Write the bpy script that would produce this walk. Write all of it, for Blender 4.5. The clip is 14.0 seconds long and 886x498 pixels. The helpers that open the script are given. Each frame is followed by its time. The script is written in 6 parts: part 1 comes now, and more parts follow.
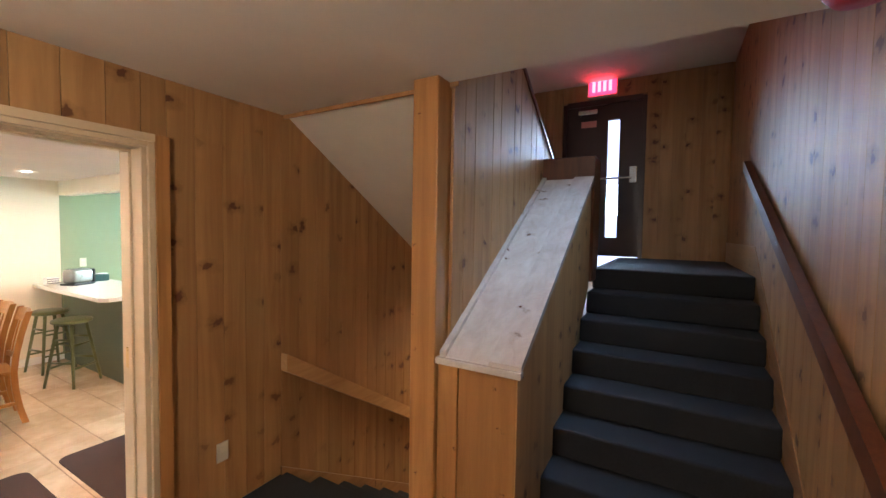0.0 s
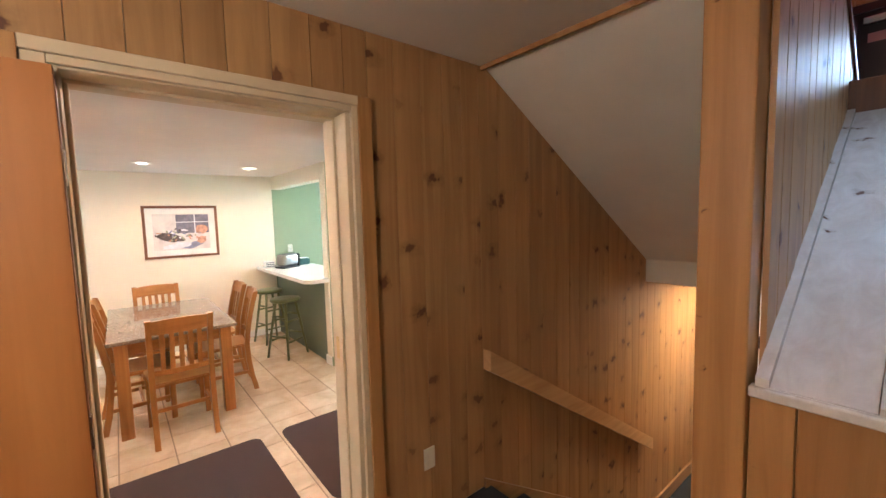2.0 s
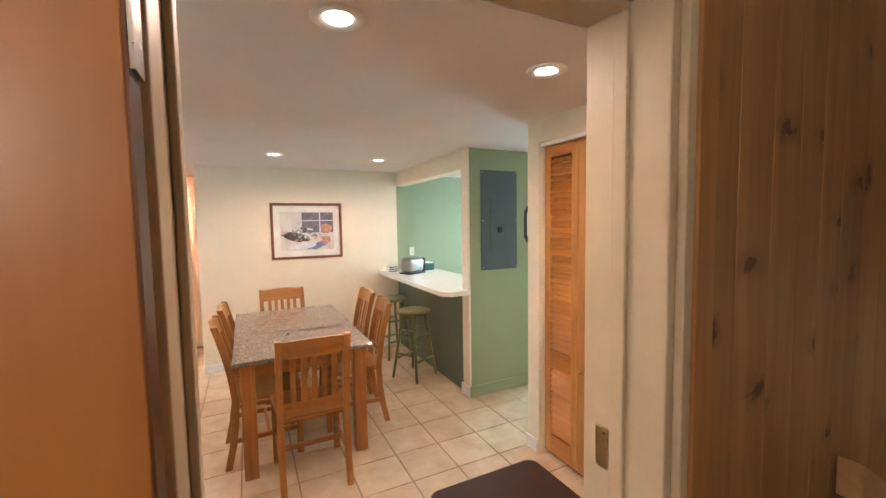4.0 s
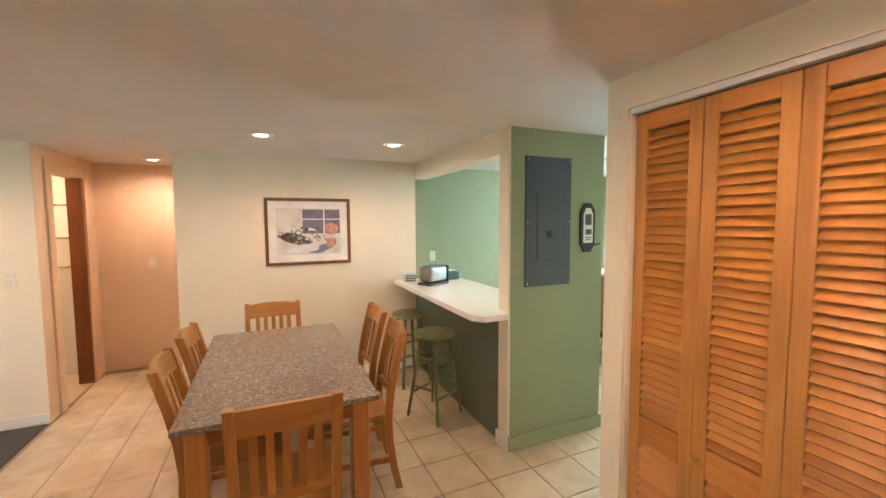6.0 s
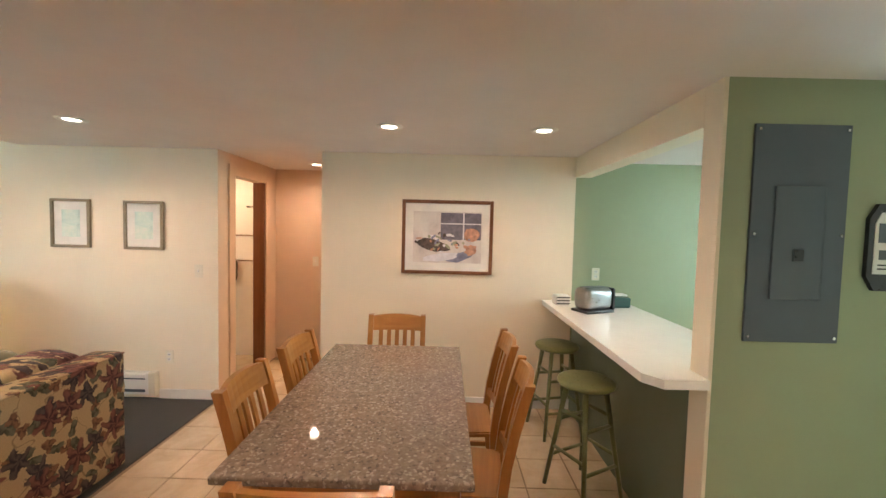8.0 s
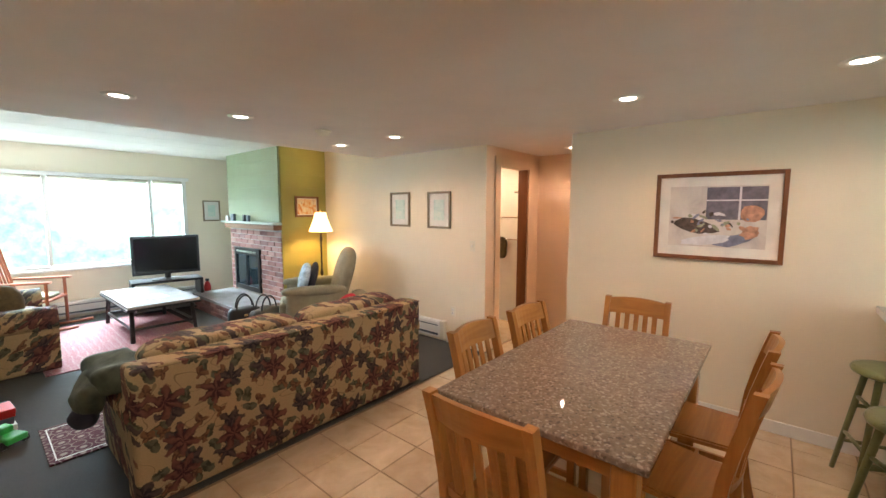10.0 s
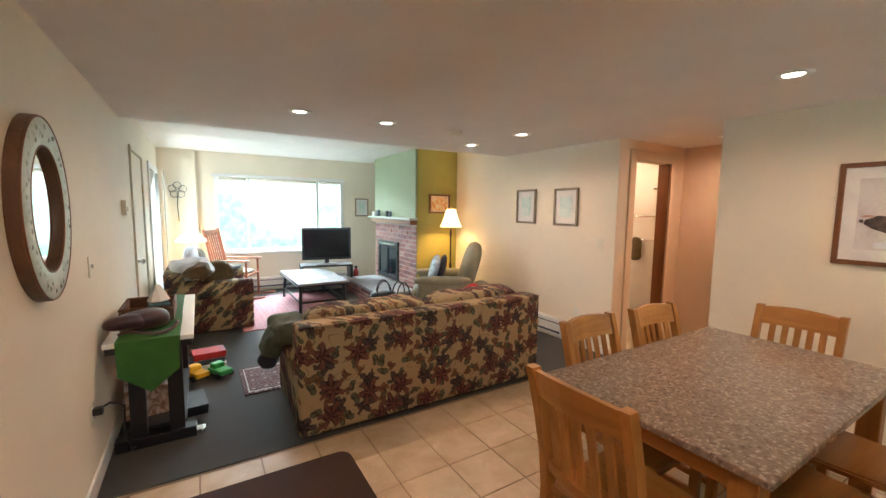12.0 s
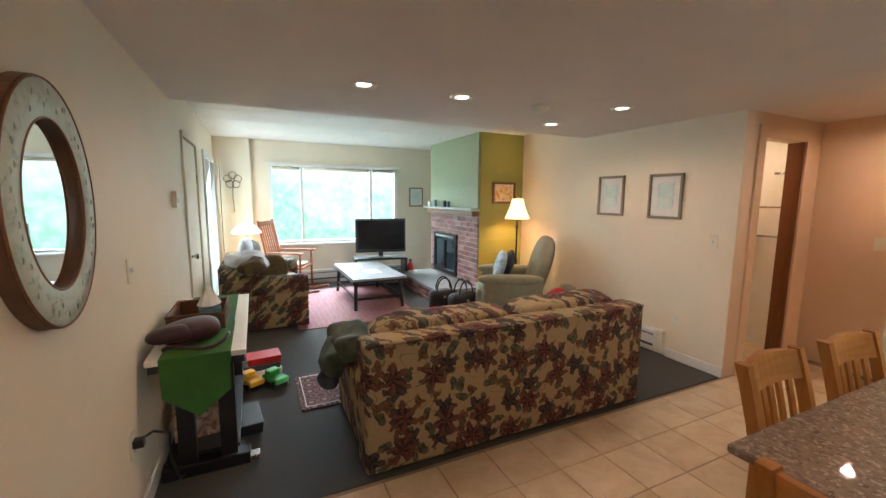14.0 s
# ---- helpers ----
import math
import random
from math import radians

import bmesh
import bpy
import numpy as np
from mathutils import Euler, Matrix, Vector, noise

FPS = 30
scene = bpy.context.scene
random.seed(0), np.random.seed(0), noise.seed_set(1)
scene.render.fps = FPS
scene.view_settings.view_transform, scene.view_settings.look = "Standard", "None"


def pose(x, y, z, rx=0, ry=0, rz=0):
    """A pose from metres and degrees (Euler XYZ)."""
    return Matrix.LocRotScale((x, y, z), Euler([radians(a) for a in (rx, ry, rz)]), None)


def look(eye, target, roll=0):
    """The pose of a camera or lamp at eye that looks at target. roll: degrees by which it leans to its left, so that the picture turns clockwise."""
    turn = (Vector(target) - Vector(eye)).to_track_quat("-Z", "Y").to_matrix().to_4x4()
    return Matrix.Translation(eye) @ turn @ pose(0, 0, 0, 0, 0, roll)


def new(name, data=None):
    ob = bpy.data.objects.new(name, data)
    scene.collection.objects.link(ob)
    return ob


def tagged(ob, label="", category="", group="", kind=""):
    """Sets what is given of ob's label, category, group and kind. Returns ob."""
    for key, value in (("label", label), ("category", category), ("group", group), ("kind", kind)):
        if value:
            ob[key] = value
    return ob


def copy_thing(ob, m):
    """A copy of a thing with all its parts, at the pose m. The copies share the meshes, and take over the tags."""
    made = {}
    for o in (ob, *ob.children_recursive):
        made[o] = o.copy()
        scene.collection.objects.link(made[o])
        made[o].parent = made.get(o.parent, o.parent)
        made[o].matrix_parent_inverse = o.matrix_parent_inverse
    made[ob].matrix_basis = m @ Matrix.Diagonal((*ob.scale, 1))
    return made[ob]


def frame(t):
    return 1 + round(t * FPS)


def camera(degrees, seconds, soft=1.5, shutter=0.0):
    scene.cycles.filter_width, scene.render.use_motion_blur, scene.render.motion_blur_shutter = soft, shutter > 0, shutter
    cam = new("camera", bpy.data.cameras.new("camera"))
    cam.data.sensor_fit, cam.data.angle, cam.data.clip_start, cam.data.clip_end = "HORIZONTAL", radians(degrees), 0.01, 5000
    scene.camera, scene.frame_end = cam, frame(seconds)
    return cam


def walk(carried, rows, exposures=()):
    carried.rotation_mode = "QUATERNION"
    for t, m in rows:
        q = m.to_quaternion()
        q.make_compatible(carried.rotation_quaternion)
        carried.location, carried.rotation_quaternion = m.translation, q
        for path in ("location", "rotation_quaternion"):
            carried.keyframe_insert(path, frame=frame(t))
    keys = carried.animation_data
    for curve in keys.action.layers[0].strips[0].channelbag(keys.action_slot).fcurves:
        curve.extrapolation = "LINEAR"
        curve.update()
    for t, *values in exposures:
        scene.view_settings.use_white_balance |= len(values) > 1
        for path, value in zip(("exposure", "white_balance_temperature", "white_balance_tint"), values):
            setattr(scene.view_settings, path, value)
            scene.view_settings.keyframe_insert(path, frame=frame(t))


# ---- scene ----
cam = camera(96.1, 14.0)
PATH = [
    (0, (-0.039, 0.383, 1.697), (-1.034, 2.115, 1.608), 0.9),
    (0.5, (-0.126, 0.377, 1.67), (-1.236, 2.037, 1.549), 0.4),
    (1, (-0.263, 0.394, 1.64), (-1.51, 1.95, 1.487), -0.1),
    (1.5, (-0.464, 0.486, 1.623), (-1.845, 1.924, 1.457), -0.7),
    (2, (-0.704, 0.558, 1.631), (-2.246, 1.82, 1.466), -1.5),
    (2.5, (-0.977, 0.547, 1.62), (-2.609, 1.69, 1.443), -2.1),
    (3, (-1.296, 0.485, 1.59), (-3.007, 1.51, 1.44), -1.8),
    (5.3, (-2.286, 0.705, 1.614), (-4.093, 1.549, 1.471), -0.8),
    (5.5, (-2.374, 0.728, 1.616), (-4.17, 1.595, 1.476), -0.6),
    (6, (-2.565, 0.83, 1.615), (-4.391, 1.633, 1.475), -0.3),
    (6.5, (-2.749, 0.928, 1.615), (-4.603, 1.664, 1.478), -0.0),
    (7, (-2.901, 1.011, 1.611), (-4.807, 1.607, 1.496), 0.5),
    (7.5, (-3.061, 1.085, 1.593), (-5.036, 1.385, 1.5), 0.9),
    (8, (-3.179, 1.189, 1.594), (-5.177, 1.178, 1.493), 1.4),
    (8.5, (-3.261, 1.346, 1.535), (-5.2, 0.868, 1.429), 1.6),
    (9, (-3.226, 1.429, 1.588), (-5.047, 0.62, 1.418), 1.1),
    (11.5, (-3.077, 1.693, 1.528), (-4.195, 0.043, 1.359), 0.7),
    (12, (-3.092, 1.705, 1.521), (-4.132, 0.009, 1.321), 0.7),
    (12.5, (-3.098, 1.67, 1.512), (-4.088, -0.054, 1.287), 0.7),
    (13, (-3.105, 1.55, 1.512), (-4.041, -0.199, 1.259), 0.6),
    (13.5, (-3.105, 1.319, 1.531), (-3.994, -0.455, 1.277), 0.6),
    (14, (-3.112, 1.107, 1.533), (-3.958, -0.687, 1.275), 0.5),
]
walk(cam, [(t, look(eye, target, roll)) for t, eye, target, roll in PATH],
     exposures=[(0.0, 1.55, 5850, 10), (1.5, 1.55, 5700, 10), (3.0, 1.2, 5550, 10), (5.5, 0.85, 6100, 10), (7.0, 0.68, 6250, 10), (9.0, 0.47, 6100, 10),
                (11.5, 0.36, 6300, 12), (12.5, 0.25, 6300, 12), (14.0, -0.05, 6200, 11)])

# ---- world, daylight, lamps ----
ZC, ZL, ZH, ZU = 2.245, 2.43, 2.46, 3.63      # ceilings: rooms, living room, hall, upper stair hall
world = bpy.data.worlds.new("sky")
scene.world = world
world.use_nodes = True
wn, wl = world.node_tree.nodes, world.node_tree.links
sky = wn.new("ShaderNodeTexSky")
sky.sky_type, sky.sun_disc, sky.sun_elevation, sky.sun_rotation = "NISHITA", False, radians(48), radians(200)
wl.new(sky.outputs[0], wn["Background"].inputs[0])
wn["Background"].inputs[1].default_value = 0.12


def lamp(name, kind, m, power, color, size=0.1, spot=None, size_y=None):
    d = bpy.data.lights.new(name, kind)
    d.energy, d.color = power, color
    if kind == "AREA":
        d.size = size
        if size_y:
            d.shape, d.size_y = "RECTANGLE", size_y
    elif kind == "SUN":
        d.angle = radians(size)
    else:
        d.shadow_soft_size = size
    if spot:
        d.spot_size, d.spot_blend = radians(spot), 0.7
    o = new(name, d)
    o.matrix_basis = m
    return o


sun = lamp("sun", "SUN", look((0, 0, 0), (0.35, 0.9, -1.1)), 1.2, (1, 0.95, 0.88), 5)
DAY = (0.74, 0.91, 1.0)
WARM = (1.0, 0.68, 0.49)
# daylight lamps at the windows and glass doors
lamp("window_daylight", "AREA", look((-4.45, -7.5, 2.95), (-4.5, -3.0, 0.9)), 1150, DAY, 3.2, size_y=1.5)
lamp("slider_daylight", "AREA", look((-2.42, -5.2, 1.15), (-6, -5.2, 0.4)), 44, DAY, 1.1, size_y=1.9)
lamp("kitchen_daylight", "AREA", look((-5.75, 5.52, 1.45), (-5.75, 2.2, 0.0)), 48, (0.72, 0.93, 1.0), 0.9, size_y=0.75)
lamp("door_lite_daylight", "AREA", look((-0.73, 5.86, 2.5), (-0.75, 2.5, 1.3)), 5, (0.55, 0.75, 1.0), 0.12, size_y=1.2).data.spread = radians(90)
# added lamp below the solid upper ceiling, for unseen daylight on the cap
lamp("unseen_stair_daylight", "AREA", look((0.05, 3.3, ZU - 0.04), (-0.85, 2.7, 1.2)), 3.6, (0.5, 0.72, 1.0), 0.5, size_y=0.7).data.spread = radians(64)
DOWN = [(-3.78, -1.52), (-4.49, -1.52), (-5.75, -2.05), (-5.78, -1.25), (-5.78, 0.81), (-5.79, 1.81), (-3.09, 0.84), (-3.17, 1.75), (-7.44, -0.2)]
for dx, dy in DOWN:
    lamp("downlight_bulb", "SPOT", look((dx, dy, 2.225), (dx, dy, 0)), 23, WARM, 0.03, 168)
lamp("kitchen_ceiling_bulb", "AREA", look((-5.34, 4.13, 2.212), (-5.34, 4.13, 0)), 10, (0.8, 0.95, 1), 0.54, size_y=0.26)
lamp("floor_lamp_bulb", "POINT", pose(-6.37, -3.42, 1.38), 30, (1.0, 0.66, 0.3), 0.05)
lamp("table_lamp_bulb", "POINT", pose(-2.98, -5.62, 1.04), 5, (1.0, 0.8, 0.5), 0.05)
lamp("stair_lamp_bulb", "AREA", look((-1.7, 5.2, 0.93), (-1.7, 5.2, -1)), 18, (1.0, 0.78, 0.5), 0.3)
# added fill without a fixture, out of view, to brighten the hall
lamp("unseen_hall_fill", "POINT", pose(-0.8, -0.55, 1.95), 29, (1.0, 0.88, 0.72), 0.12)
lamp("bath_bulb", "POINT", pose(-7.3, -1.75, 1.95), 16, (1.0, 0.74, 0.48), 0.1)
lamp("exit_sign_glow", "AREA", look((-0.87, 5.74, 3.53), (-0.87, 5.3, 3.7)), 0.2, (1, 0.05, 0.08), 0.25)


# ---- materials ----
def nodes(name, rough=0.6, metal=0.0):
    m = bpy.data.materials.new(name)
    m.use_nodes = True
    nt = m.node_tree
    b = nt.nodes["Principled BSDF"]
    b.inputs["Roughness"].default_value, b.inputs["Metallic"].default_value = rough, metal
    return m, nt, b


def coords(nt, scale=(1, 1, 1), world_space=False):
    mp = nt.nodes.new("ShaderNodeMapping")
    mp.inputs["Scale"].default_value = scale
    if world_space:
        g = nt.nodes.new("ShaderNodeNewGeometry")
        nt.links.new(g.outputs["Position"], mp.inputs[0])
    else:
        t = nt.nodes.new("ShaderNodeTexCoord")
        nt.links.new(t.outputs["Object"], mp.inputs[0])
    return mp.outputs[0]


def noise_tex(nt, vec, scale, detail=4, rough=0.6, distort=0.0):
    n = nt.nodes.new("ShaderNodeTexNoise")
    n.inputs["Scale"].default_value, n.inputs["Detail"].default_value = scale, detail
    n.inputs["Roughness"].default_value, n.inputs["Distortion"].default_value = rough, distort
    nt.links.new(vec, n.inputs["Vector"])
    return n


def voro(nt, vec, scale, rand=1.0):
    n = nt.nodes.new("ShaderNodeTexVoronoi")
    n.inputs["Scale"].default_value, n.inputs["Randomness"].default_value = scale, rand
    nt.links.new(vec, n.inputs["Vector"])
    return n


def ramp(nt, fac, stops):
    r = nt.nodes.new("ShaderNodeValToRGB")
    el = r.color_ramp.elements
    while len(el) < len(stops):
        el.new(0.5)
    for e, (p, c) in zip(el, stops):
        e.position, e.color = p, (*c, 1) if len(c) == 3 else c
    nt.links.new(fac, r.inputs[0])
    return r.outputs[0]


def mix(nt, fac, a, b, mode="MIX"):
    m = nt.nodes.new("ShaderNodeMix")
    m.data_type, m.blend_type = "RGBA", mode
    for sock, v in ((m.inputs[0], fac), (m.inputs[6], a), (m.inputs[7], b)):
        if isinstance(v, bpy.types.NodeSocket):
            nt.links.new(v, sock)
        elif isinstance(v, (int, float)):
            sock.default_value = v
        else:
            sock.default_value = (*v, 1)
    return m.outputs[2]


def bump(nt, b, height, strength=0.2, dist=0.005):
    n = nt.nodes.new("ShaderNodeBump")
    n.inputs["Strength"].default_value, n.inputs["Distance"].default_value = strength, dist
    nt.links.new(height, n.inputs["Height"])
    nt.links.new(n.outputs[0], b.inputs["Normal"])


def plain(name, color, rough=0.6, metal=0.0, vary=0.08, scale=6, grain=60, bumps=0.1):
    """A paint, plastic or metal with faint blotches and fine grain."""
    m, nt, b = nodes(name, rough, metal)
    v = coords(nt, world_space=True)
    big = noise_tex(nt, v, scale, 3)
    lo, hi = tuple(c * (1 - vary) for c in color), tuple(min(1, c * (1 + vary)) for c in color)
    c = ramp(nt, big.outputs[0], [(0.3, lo), (0.7, hi)])
    nt.links.new(c, b.inputs["Base Color"])
    fine = noise_tex(nt, v, grain, 3)
    if bumps:
        bump(nt, b, fine.outputs[0], bumps, 0.003)
    r = nt.nodes.new("ShaderNodeMapRange")
    r.inputs[3].default_value, r.inputs[4].default_value = max(0.02, rough - 0.08), min(1, rough + 0.08)
    nt.links.new(fine.outputs[0], r.inputs[0])
    nt.links.new(r.outputs[0], b.inputs["Roughness"])
    return m


def wood(name, dark, light, rough=0.35, along="z", knots=0.0, grain=1.0, world_space=False, shade=0.25):
    """Boards with grain along one axis, pieces varied by their random number, and knots where wanted."""
    m, nt, b = nodes(name, rough)
    s = [22 * grain] * 3
    s["xyz".index(along)] = 1.3 * grain
    info = nt.nodes.new("ShaderNodeObjectInfo")
    base = coords(nt, (1, 1, 1), world_space)
    off = nt.nodes.new("ShaderNodeVectorMath")
    off.operation = "MULTIPLY_ADD"
    nt.links.new(info.outputs["Random"], off.inputs[0])
    off.inputs[1].default_value = (7.3, 3.1, 11.7)
    nt.links.new(base, off.inputs[2])
    mp = nt.nodes.new("ShaderNodeMapping")
    mp.inputs["Scale"].default_value = s
    nt.links.new(off.outputs[0], mp.inputs[0])
    g = noise_tex(nt, mp.outputs[0], 1.0, 6, 0.62, 0.7)
    c = ramp(nt, g.outputs[0], [(0.28, dark), (0.5, tuple((a + d) / 2 for a, d in zip(dark, light))), (0.72, light)])
    tone = ramp(nt, info.outputs["Random"], [(0.0, (1 - shade,) * 3), (1.0, (1.0, 1.0, 1.0))])
    c = mix(nt, 1.0, c, tone, "MULTIPLY")
    wide = noise_tex(nt, off.outputs[0], 1.6, 2)
    c = mix(nt, 0.35, c, ramp(nt, wide.outputs[0], [(0.35, (0.72, 0.66, 0.6)), (0.65, (1, 1, 1))]), "MULTIPLY")
    if knots:
        km = nt.nodes.new("ShaderNodeCombineXYZ")
        warp = noise_tex(nt, off.outputs[0], 14, 3)
        wv = nt.nodes.new("ShaderNodeVectorMath")
        wv.operation = "MULTIPLY_ADD"
        nt.links.new(warp.outputs[1], wv.inputs[0])
        wv.inputs[1].default_value = (0.11, 0.11, 0.11)
        nt.links.new(off.outputs[0], wv.inputs[2])
        # lay the knots out flat over the board's face
        sp = nt.nodes.new("ShaderNodeSeparateXYZ")
        nt.links.new(wv.outputs[0], sp.inputs[0])
        across = nt.nodes.new("ShaderNodeMath")
        nt.links.new(sp.outputs[0], across.inputs[0])
        nt.links.new(sp.outputs[2 if along == "y" else 1], across.inputs[1])
        for src, k_, sc in ((across.outputs[0], 0, 4.2), (sp.outputs["xyz".index(along)], 1, 5.6)):
            mu = nt.nodes.new("ShaderNodeMath")
            mu.operation = "MULTIPLY"
            mu.inputs[1].default_value = sc
            nt.links.new(src, mu.inputs[0])
            nt.links.new(mu.outputs[0], km.inputs[k_])
        kv = voro(nt, km.outputs[0], 1.0)
        kv.voronoi_dimensions = "2D"
        # only some of the cells hold a knot
        pick = nt.nodes.new("ShaderNodeSeparateColor")
        nt.links.new(kv.outputs["Color"], pick.inputs[0])
        some = ramp(nt, pick.outputs[0], [(0.55, (0, 0, 0)), (0.8, (1, 1, 1))])
        k = ramp(nt, kv.outputs["Distance"], [(0.0, (1, 1, 1)), (knots * 0.6, (1, 1, 1)), (knots, (0, 0, 0))])
        ring = ramp(nt, kv.outputs["Distance"], [(knots, (0.55, 0.5, 0.45)), (knots * 2.4, (1, 1, 1))])
        c = mix(nt, mix(nt, 1.0, some, (0.6, 0.6, 0.6), "MULTIPLY"), c, ring, "MULTIPLY")
        k = mix(nt, 1.0, k, some, "MULTIPLY")
        c = mix(nt, k, c, (0.105, 0.032, 0.012))
    nt.links.new(c, b.inputs["Base Color"])
    bump(nt, b, g.outputs[0], 0.12, 0.003)
    return m


def glow(name, color, strength):
    m, nt, b = nodes(name, 0.5)
    b.inputs["Base Color"].default_value = (*color, 1)
    b.inputs["Emission Color"].default_value = (*color, 1)
    b.inputs["Emission Strength"].default_value = strength
    return m


def glass(name, color=(0.9, 0.97, 0.95), rough=0.02):
    m, nt, b = nodes(name, rough)
    b.inputs["Base Color"].default_value = (*color, 1)
    b.inputs["Transmission Weight"].default_value = 1.0
    b.inputs["IOR"].default_value = 1.05
    return m


PINE = wood("knotty_pine", (0.33, 0.16, 0.055), (0.54, 0.308, 0.118), 0.5, "z", 0.13, 0.55, shade=0.14)
PINE_RAIL = wood("pine_rail", (0.36, 0.17, 0.06), (0.62, 0.35, 0.15), 0.3, "y", 0.05, 0.8)
RAIL_PALE = wood("pale_handrail_pine", (0.5, 0.27, 0.1), (0.68, 0.42, 0.19), 0.3, "y", 0, 0.8, shade=0.05)
# cap pine paled and greyed in its colour to imitate bluish daylight on it
CAP_WOOD = wood("daylight_paled_pine_cap", (0.56, 0.49, 0.42), (0.72, 0.67, 0.61), 0.26, "y", 0.06, 0.6, shade=0.1)
PINE_POST = wood("pine_post", (0.40, 0.185, 0.055), (0.58, 0.3, 0.1), 0.38, "z", 0.03, 0.8)
TRIM_CREAM = plain("cream_trim", (0.60, 0.47, 0.30), 0.4, vary=0.06)
DOOR_WOOD = wood("door_veneer", (0.36, 0.125, 0.028), (0.52, 0.21, 0.055), 0.36, "z", 0, 0.35, shade=0.05)
DOOR_EDGE = wood("door_edge", (0.1, 0.03, 0.012), (0.17, 0.06, 0.02), 0.4, "z")
OAK = wood("honey_oak", (0.34, 0.13, 0.025), (0.52, 0.24, 0.06), 0.3, "z", 0, 1.0, shade=0.12)
OAK_X = wood("honey_oak_across", (0.34, 0.13, 0.025), (0.52, 0.24, 0.06), 0.3, "y", 0, 1.0, shade=0.12)
LOUVER = wood("louver_pine", (0.48, 0.17, 0.03), (0.70, 0.30, 0.07), 0.38, "x", 0, 0.8, shade=0.25)
LOUVER_V = wood("louver_stile_pine", (0.40, 0.16, 0.035), (0.60, 0.29, 0.08), 0.38, "z", 0, 0.8, shade=0.1)
CAB_WOOD = wood("cabinet_oak", (0.28, 0.125, 0.045), (0.44, 0.215, 0.085), 0.4, "z")
FRAME_WOOD = wood("frame_walnut", (0.17, 0.06, 0.02), (0.28, 0.11, 0.04), 0.35, "z")
BLACK_WOOD = plain("black_wood", (0.012, 0.011, 0.012), 0.35)
RED_WOOD = wood("rocker_wood", (0.27, 0.07, 0.025), (0.42, 0.13, 0.05), 0.35, "z")
WALL_CREAM = plain("cream_wall_paint", (0.80, 0.71, 0.55), 0.6, vary=0.03, scale=1.5, grain=140, bumps=0.06)
# cream of the passage tinted peach: the downlight's warmth is in the colour
WALL_WARM_LIT = plain("warm_lit_cream_paint", (0.74, 0.55, 0.38), 0.5, vary=0.03, scale=1.5, grain=140, bumps=0.05)
WALL_GREEN = plain("sage_paint", (0.29, 0.335, 0.2), 0.55, vary=0.04, scale=1.5, grain=140, bumps=0.06)
# knee wall green, about half the value of WALL_GREEN
KNEE_GREEN = plain("dark_sage_knee", (0.13, 0.165, 0.11), 0.6, vary=0.06, scale=2, grain=140)
OLIVE = plain("olive_paint", (0.29, 0.26, 0.06), 0.55, vary=0.05, scale=2, grain=120)
CEIL = plain("ceiling_paint", (0.76, 0.69, 0.64), 0.85, vary=0.03, scale=2.5, grain=180, bumps=0.35)
WHITE = plain("white_paint", (0.80, 0.78, 0.73), 0.45, vary=0.03)
STAIR_WHITE = plain("stair_soffit_paint", (0.78, 0.72, 0.60), 0.8, vary=0.04, scale=2, grain=120, bumps=0.3)
COUNTER = plain("white_laminate", (0.82, 0.80, 0.74), 0.22, vary=0.02, bumps=0.02)
STOOL = plain("olive_stool_paint", (0.17, 0.185, 0.075), 0.3, vary=0.1, scale=12)
PANEL_GREY = plain("grey_panel_paint", (0.07, 0.088, 0.105), 0.4, vary=0.05, scale=4)
STEEL = plain("brushed_steel", (0.62, 0.61, 0.58), 0.25, 1.0)
BRASS = plain("aged_brass", (0.62, 0.45, 0.2), 0.3, 1.0)
IRON = plain("dark_iron", (0.03, 0.027, 0.025), 0.4, 0.6)
PLASTIC = plain("black_plastic", (0.012, 0.012, 0.014), 0.3)
SCREEN = plain("tv_screen", (0.008, 0.009, 0.011), 0.12, bumps=0)
IVORY = plain("ivory_plastic", (0.75, 0.70, 0.56), 0.4, bumps=0)
DOOR_BROWN = plain("brown_metal_paint", (0.055, 0.03, 0.025), 0.4, vary=0.1)
RED = plain("red_plastic", (0.5, 0.02, 0.02), 0.4)
GREEN_CLOTH = plain("green_runner_cloth", (0.035, 0.13, 0.02), 0.85, vary=0.12, scale=9, grain=400, bumps=0.4)
RED_CLOTH = plain("red_cloth", (0.36, 0.012, 0.03), 0.85, vary=0.15, scale=9, grain=300, bumps=0.4)
BLUE_CLOTH = plain("blue_pillow_cloth", (0.30, 0.40, 0.47), 0.85, vary=0.5, scale=14, grain=300, bumps=0.4)
NAVY = plain("navy_cloth", (0.02, 0.022, 0.035), 0.85, vary=0.2, scale=9)
BROWN_CLOTH = plain("brown_pillow_cloth", (0.11, 0.075, 0.03), 0.85, vary=0.3, scale=15, grain=300, bumps=0.4)
THROW = plain("grey_green_throw", (0.06, 0.075, 0.05), 0.9, vary=0.6, scale=7, grain=200, bumps=0.5)
WHITE_CLOTH = plain("white_blanket", (0.62, 0.6, 0.62), 0.9, vary=0.15, scale=9, grain=200, bumps=0.5)
CHAIR_CLOTH = plain("sage_upholstery", (0.22, 0.21, 0.145), 0.9, vary=0.1, scale=12, grain=420, bumps=0.4)
LEATHER = plain("black_leather", (0.012, 0.012, 0.014), 0.42, vary=0.2, grain=150, bumps=0.3)
BAG_BROWN = plain("maroon_leather", (0.045, 0.014, 0.016), 0.35, vary=0.2, grain=150, bumps=0.3)
WICKER = plain("wicker", (0.12, 0.05, 0.02), 0.6, vary=0.4, scale=60, grain=300, bumps=0.6)
